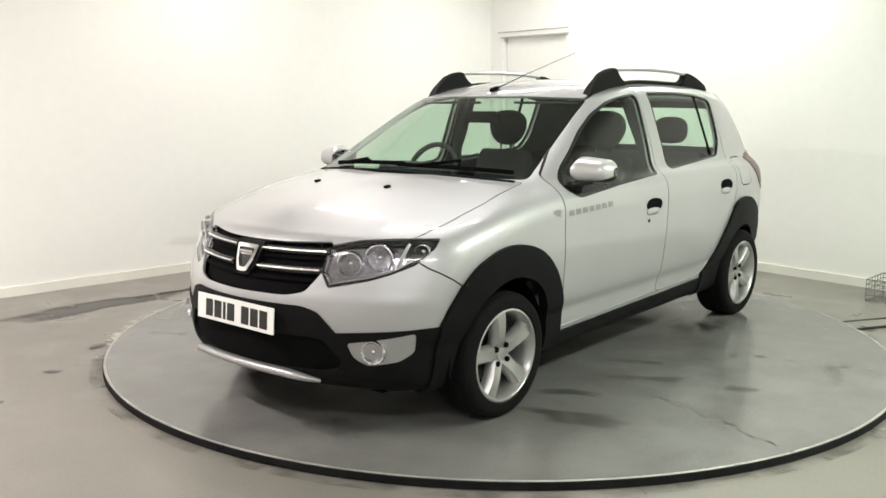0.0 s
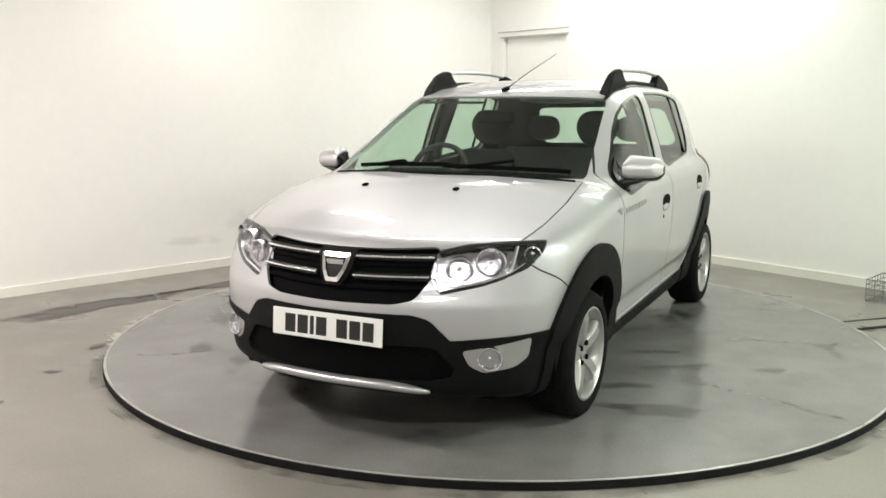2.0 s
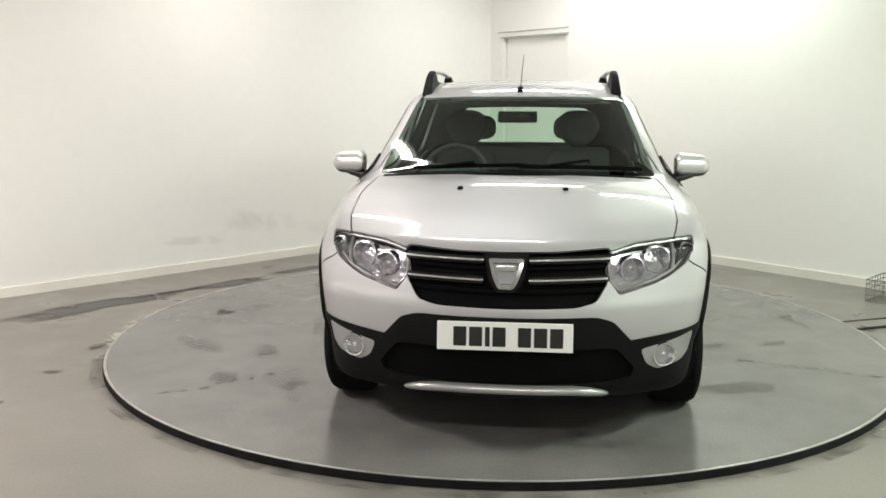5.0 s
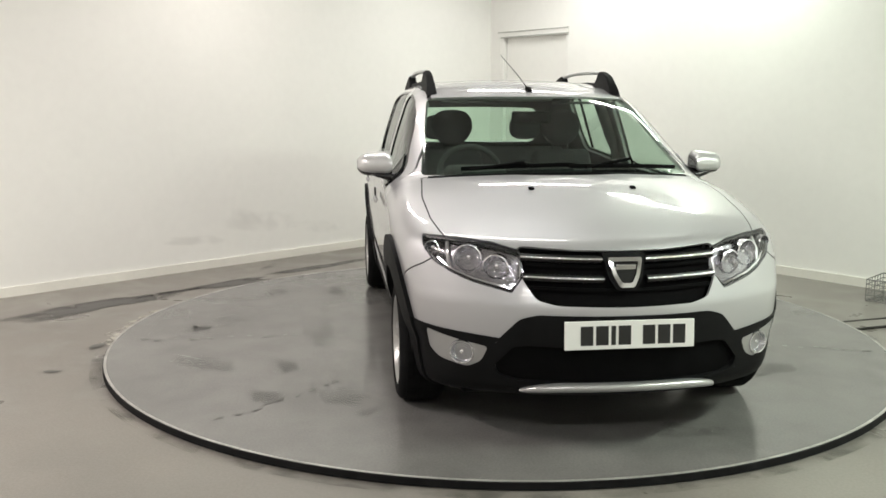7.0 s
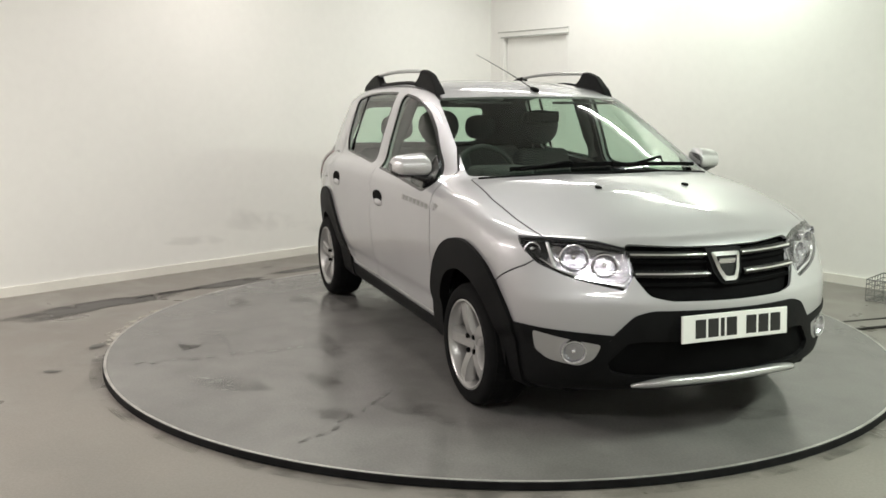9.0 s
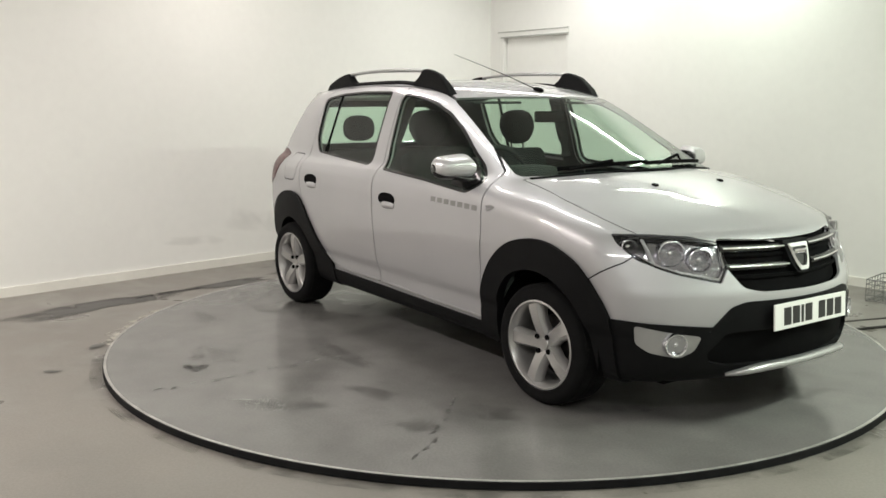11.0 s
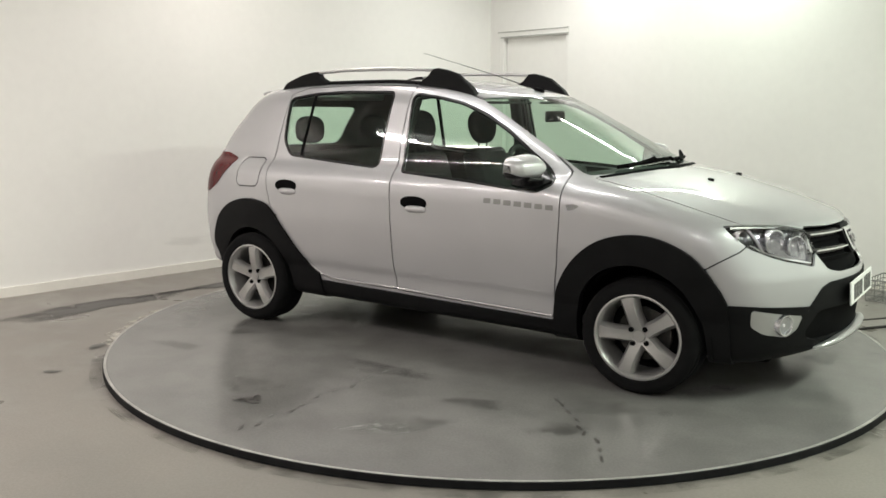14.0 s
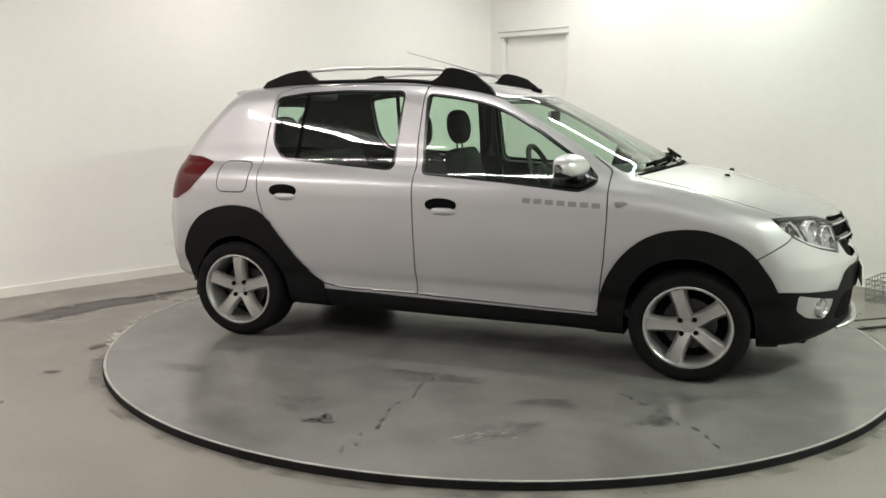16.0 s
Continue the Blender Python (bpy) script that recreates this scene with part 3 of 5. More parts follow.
def shell(name, verts, faces, mats, parent, thick, mirror=False, shift=0.0, both=False, label="", inner=True):
    """A panel from surface faces: outer skin, rim and inner skin, with the surface's own normals.
    mats: outer, inner. mirror: to the other side. both: the two halves as one mesh. shift: outwards."""
    used = sorted({i for f in faces for i in f})
    at = {o: n for n, o in enumerate(used)}
    V = verts[used]
    N = gradient(V)
    F = [[at[i] for i in f] for f in faces]
    if shift:
        V = V + N * shift
    if both:
        n0 = len(V)
        mid = np.abs(V[:, 1]) < 1e-4
        mapm = np.where(mid, np.arange(n0), n0 + np.cumsum(~mid) - 1)
        V = np.concatenate([V, V[~mid] * (1, -1, 1)])
        N[mid, 1] = 0
        N = np.concatenate([N, N[~mid] * (1, -1, 1)])
        F = F + [[int(mapm[i]) for i in f[::-1]] for f in F]
    elif mirror:
        V, N, F = V * (1, -1, 1), N * (1, -1, 1), [f[::-1] for f in F]
    # make sure that faces turn outwards
    f0 = np.array([f[:3] for f in F])
    fn = np.cross(V[f0[:, 1]] - V[f0[:, 0]], V[f0[:, 2]] - V[f0[:, 0]])
    sign = np.einsum("ij,ij->i", fn, N[f0[:, 0]])
    F = [f if s >= 0 else f[::-1] for f, s in zip(F, sign)]
    n = len(V)
    allv, alln, allf, idx = [V], [N], list(F), [0] * len(F)
    base = n
    if inner:
        allv.append(V - N * thick)
        alln.append(-N)
        allf += [[i + n for i in f[::-1]] for f in F]
        idx += [1] * len(F)
        base = 2 * n
    count = {}
    for f in F:
        for a, b in zip(f, f[1:] + f[:1]):
            count[(a, b)] = 1
    rim = [(a, b) for a, b in count if (b, a) not in count]
    rv, rn = [], []
    for a, b in rim:
        t = V[b] - V[a]
        nn = np.cross(t, N[a])
        nn = nn / max(np.linalg.norm(nn), 1e-9)
        k = base + len(rv)
        rv += [V[a], V[b], V[b] - N[b] * thick, V[a] - N[a] * thick]
        rn += [nn] * 4
        allf.append([k, k + 3, k + 2, k + 1])
        idx.append(0)
    if rv:
        allv.append(np.array(rv))
        alln.append(np.array(rn))
    me = mesh_of(name, np.concatenate(allv), allf, mats, idx, True, np.concatenate(alln))
    ob = adopt(new(name, me), parent)
    return tagged(ob, label) if label else ob


car = new("car")
bm = build_surface()
LAB = classify(bm)
bm.verts.ensure_lookup_table()
for i, v in enumerate(bm.verts):
    v.index = i
VERTS = np.array([v.co for v in bm.verts])
FACES = {}
for f, l in zip(bm.faces, LAB):
    FACES.setdefault(str(l), []).append([v.index for v in f.verts])
bm.free()


def whole(name, label, mats, thick=0.012, shift=0.0, text="", parent=None, inner=True):
    return shell(name, VERTS, FACES[label], mats, parent or car, thick, both=True, shift=shift, label=text, inner=inner)


def pair(name, label, mats, thick=0.012, shift=0.0, text="", parents=(None, None), inner=True):
    return [shell(name, VERTS, FACES[label], mats, p or car, thick, mirror=mi, shift=shift, label=text, inner=inner) for mi, p in zip((False, True), parents)]


def pieces(faces):
    """Faces sorted into joined pieces, the largest first."""
    up_ = {}

    def root(i):
        while up_.setdefault(i, i) != i:
            up_[i] = up_[up_[i]]
            i = up_[i]
        return i

    for f in faces:
        for i in f[1:]:
            up_[root(i)] = root(f[0])
    out = {}
    for f in faces:
        out.setdefault(root(f[0]), []).append(f)
    return sorted(out.values(), key=len, reverse=True)


for k, fs in enumerate(pieces(FACES["body"])):
    FACES["body_piece"] = fs
    if k == 0:
        whole("body", "body_piece", (M_PAINT, M_TRIM), text="silver painted body shell")
    elif min(abs(VERTS[i][1]) for f in fs for i in f) < 1e-4:
        whole("body_panel", "body_piece", (M_PAINT, M_TRIM))
    else:
        pair("body_panel", "body_piece", (M_PAINT, M_TRIM))
whole("seam_rubber", "seam", (M_SEAL, M_SEAL), 0.004, -0.009, inner=False)
whole("bonnet", "bonnet", (M_PAINT, M_MATT), text="silver painted bonnet")
whole("front_bumper", "front_bumper", (M_PAINT, M_MATT), text="silver painted bumper cover")
clad = whole("bumper_cladding", "bumper_cladding", (M_CLAD, M_MATT), 0.02, 0.006, "black textured plastic bumper lower")
fdoor = pair("front_door", "front_door", (M_PAINT, M_TRIM), 0.03)
rdoor = pair("rear_door", "rear_door", (M_PAINT, M_TRIM), 0.03)
pair("fuel_flap", "fuel_flap", (M_PAINT, M_TRIM), 0.004)
pair("tail_lamp", "tail_lamp", (M_RED, M_MATT), 0.01, 0.004, "dark red tail lamp")
pair("sill_cladding", "sill_cladding", (M_CLAD, M_MATT), 0.03, 0.010, "black plastic sill cladding")
pair("wheel_arch_trim", "front_arch", (M_CLAD, M_MATT), 0.05, 0.018, "black plastic wheel arch cladding")
pair("wheel_arch_trim", "rear_arch", (M_CLAD, M_MATT), 0.05, 0.018, "black plastic wheel arch cladding")
pair("window_frame", "front_frame", (M_BLACK, M_TRIM), 0.012, 0.001, "", fdoor)
pair("window_frame", "rear_frame", (M_BLACK, M_TRIM), 0.012, 0.001, "", rdoor)
pair("window_glass", "front_glass", (M_GLASS, M_GLASS), 0.004, -0.005, "clear green-tinted side glass", fdoor, inner=False)
pair("window_glass", "rear_glass", (M_GLASS, M_GLASS), 0.004, -0.005, "clear green-tinted side glass", rdoor, inner=False)
whole("windscreen", "windscreen", (M_GLASS, M_GLASS), 0.004, -0.002, "clear green-tinted windscreen", inner=False)
whole("rear_screen", "rear_screen", (M_GLASS, M_GLASS), 0.004, -0.002, "tinted rear window", inner=False)
whole("intake_mesh", "intake", (M_MATT, M_MATT), 0.01, -0.012)
whole("grille_back", "grille", (M_MATT, M_MATT), 0.01, -0.03)
fogs = pair("fog_lamp_surround", "fog_surround", (M_SATIN, M_MATT), 0.03, 0.004, "satin silver fog lamp surround")
FACES["lamp_all"] = FACES["headlamp"] + FACES["lamp_tip"]
lamps = pair("headlamp", "headlamp", (M_LAMP, M_LAMP), 0.01, -0.024, "clear headlamp with chrome reflectors")
pair("indicator_housing", "lamp_tip", (M_BLACK, M_BLACK), 0.01, -0.020, "dark indicator housing", lamps)
pair("lens", "lamp_all", (M_LENS, M_LENS), 0.03, -0.002, "", lamps, inner=False)

# ---- places on the body's skin ----
def on_side(x, z):
    return shoot(np.array([[x, 0.0, z]]), np.array([[0.0, 1.0, 0.0]]))[0]


def on_front(y, z):
    return shoot(np.array([[1.0, y, z]]), np.array([[1.0, 0.0, 0.0]]))[0]


def on_top(x, y):
    return shoot(np.array([[x, y, 0.7]]), np.array([[0.0, 0.0, 1.0]]))[0]


def on_skew(s, z):
    """The skin point met from the front corner: s = (y - x) / sqrt 2."""
    o = np.array([[1.15, 1.15 + s / S2, z]])
    d = np.array([[S2, S2, 0.0]])
    if o[0, 1] < 0:
        o = o + d * ((-o[0, 1] + 0.02) / S2)
    return shoot(o, d)[0]


def flat_on(fn, poly, rise, sink, mirror=False, dome=0.0):
    """A small raised shape on the skin: its outline given in one of the views."""
    c = np.mean(np.array(poly), axis=0)
    pts = np.array([fn(*p) for p in poly] + [fn(*(np.array(p) * 0.5 + c * 0.5)) for p in poly] + [fn(*c)])
    nn = gradient(pts)
    n = len(poly)
    up = np.array([rise] * n + [rise + dome * 0.8] * n + [rise + dome])[:, None]
    hi, lo = pts + nn * up, pts[:n] - nn[:n] * sink
    b = bmesh.new()
    s = np.array((1, -1 if mirror else 1, 1))
    H = [b.verts.new(v * s) for v in hi]
    L = [b.verts.new(v * s) for v in lo]
    for i in range(n):
        j = (i + 1) % n
        b.faces.new((H[i], H[j], H[n + j], H[n + i]))
        b.faces.new((H[n + i], H[n + j], H[2 * n]))
        b.faces.new((L[i], L[j], H[j], H[i]))
    bmesh.ops.recalc_face_normals(b, faces=b.faces[:])
    return b


def oval(cx, cz, a, b, n=20, p=2.4):
    out = []
    for i in range(n):
        t = 2 * math.pi * i / n
        c, s = math.cos(t), math.sin(t)
        out.append((cx + a * math.copysign(abs(c) ** (2 / p), c), cz + b * math.copysign(abs(s) ** (2 / p), s)))
    return out


SIDES = ((0, 1, False), (1, -1, True))

M_CAP = material("satin_chrome_cap", (0.62, 0.62, 0.63), 0.34, metal=0.6, var=0.03)

# ---- wheels and wheel wells ----
R_X, R_Z, HUB_Z = 0.297, 0.2815, 0.2815
KZ = R_Z / R_X


def spoke(a):
    """One of the five broad alloy spokes, from hub to rim."""
    b = bmesh.new()
    rows = [(0.020, 0.042, 0.060), (0.065, 0.039, 0.073), (0.115, 0.038, 0.083), (0.165, 0.042, 0.086), (0.209, 0.050, 0.082)]
    rings = []
    for r, w, y in rows:
        rings.append([b.verts.new((u, v, r)) for u, v in ((-w, y - 0.045), (-w, y - 0.016), (-w * 0.62, y + 0.003), (0, y + 0.001), (w * 0.62, y + 0.003), (w, y - 0.016), (w, y - 0.045))])
    for p, q in zip(rings, rings[1:]):
        for i in range(6):
            b.faces.new((p[i], p[i + 1], q[i + 1], q[i]))
    bmesh.ops.recalc_face_normals(b, faces=b.faces[:])
    for v in b.verts:
        x, z = v.co.x * math.cos(a) + v.co.z * math.sin(a), -v.co.x * math.sin(a) + v.co.z * math.cos(a)
        v.co.x, v.co.z = x, z * KZ
    return b


def wheel(a0):
    """A wheel whose first spoke stands at the angle a0 from the top."""
    w = new("wheel")
    prof = [(0.214, -0.095), (0.235, -0.104), (0.265, -0.104), (0.283, -0.094), (0.291, -0.078), (0.2945, -0.05), (0.295, 0.0), (0.2945, 0.05), (0.291, 0.078), (0.283, 0.094), (0.265, 0.104), (0.25, 0.106), (0.235, 0.104), (0.228, 0.1055), (0.214, 0.095)]
    tyre = part("tyre", lathe(prof, 96, sz=KZ), M_TYRE, w, "black road tyre with grooved tread", smooth=50)
    blocks = []
    for i in range(72):
        a = 2 * math.pi * i / 72
        for y0, y1 in ((-0.074, -0.032), (-0.026, -0.003), (0.003, 0.026), (0.032, 0.074)):
            k = box(-0.0115, 0.0115, y0, y1, 0.285, 0.297 if abs(y0 + y1) < 0.05 else 0.2955)
            k.transform(Matrix.Rotation(a + 0.02 * (y0 > 0), 4, "Y"))
            k.transform(Matrix.Diagonal((1, 1, KZ, 1)))
            blocks.append(k)
    part("tread", merge(*blocks), M_TYRE, tyre)
    rim = part("rim", lathe([(0.222, 0.090), (0.220, 0.099), (0.211, 0.101), (0.203, 0.094), (0.194, 0.05), (0.185, -0.02), (0.19, -0.06), (0.216, -0.095)], 72, sz=KZ), M_ALLOY, w, "silver alloy rim", smooth=40)
    for i in range(5):
        part("spoke", spoke(2 * math.pi * i / 5 + a0), M_ALLOY, rim, smooth=45)
    part("hub", lathe([(0.0001, 0.070), (0.028, 0.070), (0.032, 0.064), (0.052, 0.060), (0.066, 0.052), (0.068, 0.02)], 32, sz=KZ), M_ALLOY, rim, "silver hub cap", smooth=40)
    for i in range(4):
        a = 2 * math.pi * i / 4 + 0.65
        part("wheel_bolt", lathe([(0.0001, 0.079), (0.011, 0.079), (0.0130, 0.077), (0.0130, 0.03)], 12, sz=KZ, centre=(0.050 * math.cos(a), 0, 0.050 * math.sin(a) * KZ)), M_MATT, rim, "dark recessed bolt")
    part("brake_disc", lathe([(0.0001, 0.0), (0.135, 0.0), (0.135, -0.02), (0.0001, -0.02)], 40, sz=KZ), M_STEEL, w, "grey steel brake disc", smooth=30)
    part("back_plate", lathe([(0.0001, -0.05), (0.192, -0.05)], 32, sz=KZ), M_MATT, w)
    return w


for wx, ws, turned in ((1.296, 1, 0.14), (1.296, -1, 0.31), (-1.296, 1, 0.45), (-1.296, -1, 0.0)):
    wh = wheel(turned)
    wh.parent = car
    wh.matrix_basis = pose(wx, ws * (0.742 if wx > 0 else 0.760), HUB_Z, 0, 0, 0 if ws > 0 else 180)

for wx in (1.296, -1.290):
    for _, sg, mi in SIDES:
        b = bmesh.new()
        arc = [(wx + 0.345 * math.cos(a) * (0.97 if wx < 0 else 1), 0.275 + 0.355 * math.sin(a) * (0.93 if wx < 0 else 1)) for a in np.linspace(0, math.pi, 20)]
        arc = [(arc[0][0], 0.21)] + arc + [(arc[-1][0], 0.21)]
        o = [b.verts.new((x, sg * 0.80, z)) for x, z in arc]
        i_ = [b.verts.new((x, sg * 0.50, z)) for x, z in arc]
        for k in range(len(arc) - 1):
            b.faces.new((o[k], o[k + 1], i_[k + 1], i_[k]))
        b.faces.new(i_)
        part("wheel_well", b, M_MATT, car, "black wheel well liner")

part("underbody", box(-1.75, 1.85, -0.62, 0.62, 0.195, 0.235, 0.015), M_MATT, car, "dark underbody")
part("exhaust_silencer", tube([(-0.15, -0.25, 0.17), (-0.75, -0.25, 0.17)], 0.075, 14), M_STEEL, car)

# ---- front end ----
for z in (0.772, 0.699):
    for _, sg, mi in SIDES:
        ys = np.linspace(0.088, 0.400 if z > 0.75 else 0.392, 10)
        pts = [Vector((on_front(y, z)[0] + 0.006, sg * y, z + 0.012 * (y - 0.1))) for y in ys]
        part("grille_bar", tube([p - Vector((0.022, 0, 0.006)) for p in pts], 0.016, 8, flat=1.1), M_BLACK, car, "gloss black grille bar", smooth=50)
        part("chrome_strip", tube(pts, 0.0050, 8, flat=1.0), M_CHROME, car, "chrome strip", smooth=50)
for z in (0.736, 0.650):
    ys = np.linspace(-0.38, 0.38, 21)
    part("grille_slat", tube([(on_front(y, z)[0] - 0.024, y, z + 0.02 * abs(y)) for y in ys], 0.007, 6, flat=1.3), M_MATT, car, smooth=50)


def badge():
    x0 = on_front(0.0, 0.722)[0] + 0.006
    g = [(-0.071, 0.780), (0.071, 0.780), (0.053, 0.712), (0.030, 0.668), (-0.030, 0.668), (-0.053, 0.712)]
    h = [(-0.052, 0.765), (0.052, 0.765), (0.038, 0.715), (0.019, 0.685), (-0.019, 0.685), (-0.038, 0.715)]
    lean = -0.42

    def ring(b, poly, dx):
        return [b.verts.new((x0 + dx + lean * (z - 0.722), y, z)) for y, z in poly]

    b = bmesh.new()
    back, front = ring(b, rounded(g, 0.012, 3), -0.04), ring(b, rounded(g, 0.012, 3), 0.004)
    edge, pit = ring(b, rounded(h, 0.008, 3), 0.007), ring(b, rounded(h, 0.008, 3), -0.004)
    n = len(back)
    for p, q in ((back, front), (front, edge), (edge, pit)):
        for i in range(n):
            b.faces.new((p[i], p[(i + 1) % n], q[(i + 1) % n], q[i]))
    bmesh.ops.recalc_face_normals(b, faces=b.faces[:])
    e = part("emblem", b, M_CHROME, car, "chrome shield-shaped emblem", smooth=40)
    b = bmesh.new()
    b.faces.new(ring(b, rounded(h, 0.008, 3), -0.003))
    part("emblem_field", b, M_BLACK, e, "dark hollow field")
    part("emblem_bar", moved(box(-0.004, 0.006, -0.040, 0.040, -0.011, 0.011, 0.003), pose(x0 + 0.002 + lean * 0.022, 0, 0.744, 0, 22, 0)), M_CHROME, e, "chrome bar")
    # black mount behind it
    m = [(-0.088, 0.795), (0.088, 0.795), (0.068, 0.70), (0.038, 0.655), (-0.038, 0.655), (-0.068, 0.70)]
    b = bmesh.new()
    p, q = ring(b, rounded(m, 0.012, 3), -0.05), ring(b, rounded(m, 0.012, 3), -0.006)
    for i in range(len(p)):
        b.faces.new((p[i], p[(i + 1) % len(p)], q[(i + 1) % len(p)], q[i]))
    b.faces.new(q)
    part("emblem_mount", b, M_CLAD, car)


badge()

plate = part("number_plate", moved(box(-0.004, 0.004, -0.26, 0.26, -0.0555, 0.0555, 0.002, 1), pose(2.113, 0, 0.492, 0, -4, 0)), M_PLATE, car, "white number plate with black bars")
at = -0.197
for i, wd in enumerate((0.050, 0.050, 0.018, 0.050, 0, 0.050, 0.050, 0.050)):
    if wd == 0:
        at += 0.036
        continue
    part("bar", moved(box(0.0040, 0.0052, at, at + wd, -0.039, 0.036), pose(2.113, 0, 0.492, 0, -4, 0)), M_INK, plate)
    at += wd + 0.011

pts = [(1.992, -0.400, 0.244), (2.030, -0.375, 0.257), (2.058, -0.33, 0.268)] + [(2.089 - 0.25 * y * y, y, 0.273) for y in np.linspace(-0.26, 0.26, 9)] + [(2.058, 0.33, 0.268), (2.030, 0.375, 0.257), (1.992, 0.400, 0.244)]
part("skid_bar", tube(pts, [0.010, 0.017, 0.022] + [0.024] * 9 + [0.022, 0.017, 0.010], 12, flat=0.78), M_SATIN, car, "satin silver skid bar", smooth=60)
for i, sg, mi in SIDES:
    # fog lamps, facing forward and a little outwards
    c = on_front(0.625, 0.388)
    n = Vector((0.93, 0.36 * sg, 0))
    m = Matrix.Translation((c[0] - 0.009, sg * (c[1] - 0.004), c[2])) @ n.to_track_quat("Y", "Z").to_matrix().to_4x4()
    f = part("fog_lamp", moved(lathe([(0.0001, -0.004), (0.022, 0.0), (0.036, 0.012), (0.044, 0.026), (0.050, 0.027), (0.053, 0.018), (0.055, -0.02)], 28, sz=0.95), m), M_REFL, fogs[i], "round clear fog lamp", smooth=50)
    part("fog_lens", moved(lathe([(0.0001, 0.026), (0.025, 0.025), (0.046, 0.020)], 28, sz=0.95), m), M_LENS, f, smooth=60)
    part("fog_bulb", moved(lathe([(0.0001, 0.018), (0.008, 0.016), (0.011, 0.004)], 14), m), M_CHROME, f, smooth=60)
    # headlamp inside: black frame, main bowl, indicator bowl
    lo = [(-0.640, 0.826), (-0.663, 0.79), (-0.74, 0.740), (-0.84, 0.700), (-0.92, 0.678), (-1.085, 0.646)]
    up = [(-1.068, 0.794), (-0.95, 0.817), (-0.8, 0.824), (-0.66, 0.826)]

    def at_depth(p, d):
        q = on_skew(*p)
        v = q - gradient(q[None])[0] * d
        return (v[0], sg * v[1], v[2])

    part("lamp_bezel", tube([at_depth(p, 0.008) for p in lo], 0.004, 6), M_BLACK, lamps[i], "gloss black bezel", smooth=50)
    part("lamp_bezel", tube([at_depth(p, 0.008) for p in up], 0.009, 6), M_BLACK, lamps[i], smooth=50)
    part("chrome_strip", tube([at_depth(p, 0.012) for p in [(-1.082, 0.775), (-1.103, 0.70), (-1.080, 0.654), (-0.92, 0.684), (-0.84, 0.707), (-0.80, 0.722), (-0.745, 0.752)]], [0.004, 0.005, 0.0065, 0.0065, 0.006, 0.006, 0.004], 6), M_CHROME, lamps[i], "chrome edge strip", smooth=50)
    part("lamp_divider", tube([at_depth(p, 0.014) for p in [(-0.755, 0.826), (-0.785, 0.77), (-0.812, 0.712)]], [0.007, 0.008, 0.008], 6), M_SATIN, lamps[i], "silver divider", smooth=50)
    for s0, z0, r0 in ((-0.885, 0.757, 0.056), (-1.005, 0.730, 0.050), (-0.712, 0.782, 0.031)):
        q = on_skew(s0, z0)
        fw = Vector((0.9, 0.43 * sg, 0)).normalized()
        mm = Matrix.Translation((q[0] - 0.032, sg * (q[1] - 0.012), z0)) @ fw.to_track_quat("Y", "Z").to_matrix().to_4x4()
        bowl = part("reflector_bowl", moved(lathe([(0.010, -0.03), (r0 * 0.5, -0.015), (r0 * 0.85, 0.012), (r0, 0.030), (r0 * 1.08, 0.028), (r0 * 1.08, -0.01)], 24, sz=0.92), mm), M_REFL, lamps[i], "chrome reflector bowl", smooth=50)
        part("bulb", moved(lathe([(0.0001, 0.012), (0.008, 0.010), (0.012, 0.0), (0.012, -0.025)], 12), mm), M_CHROME, bowl, smooth=50)
    # washer nozzle
    q = on_top(1.415, 0.237)
    part("washer_nozzle", moved(box(-0.014, 0.014, -0.012, 0.012, -0.004, 0.010, 0.004), pose(q[0], sg * q[1], q[2], 0, 8, 0)), M_MATT, car, "black washer nozzle")
    # side repeater
    part("side_repeater", flat_on(on_side, oval(0.942, 0.877, 0.028, 0.017), 0.002, 0.003, mi, 0.005), M_LENS, car, "clear oval side repeater")
    part("side_repeater_base", flat_on(on_side, [(0.915, 0.89), (0.955, 0.897), (0.99, 0.888), (0.965, 0.872), (0.93, 0.862)], 0.0012, 0.002, mi), M_DECAL, car)
    # lettering on the front doors, as plain bars
    for k in range(7):
        x = 0.447 + k * 0.060
        z = 0.882 - 0.002 * k
        part("bar", flat_on(on_side, [(x, z - 0.013), (x + 0.042, z - 0.013), (x + 0.042, z + 0.013), (x, z + 0.013)], 0.0012, 0.001, mi), M_DECAL, fdoor[i], "grey raised bar")

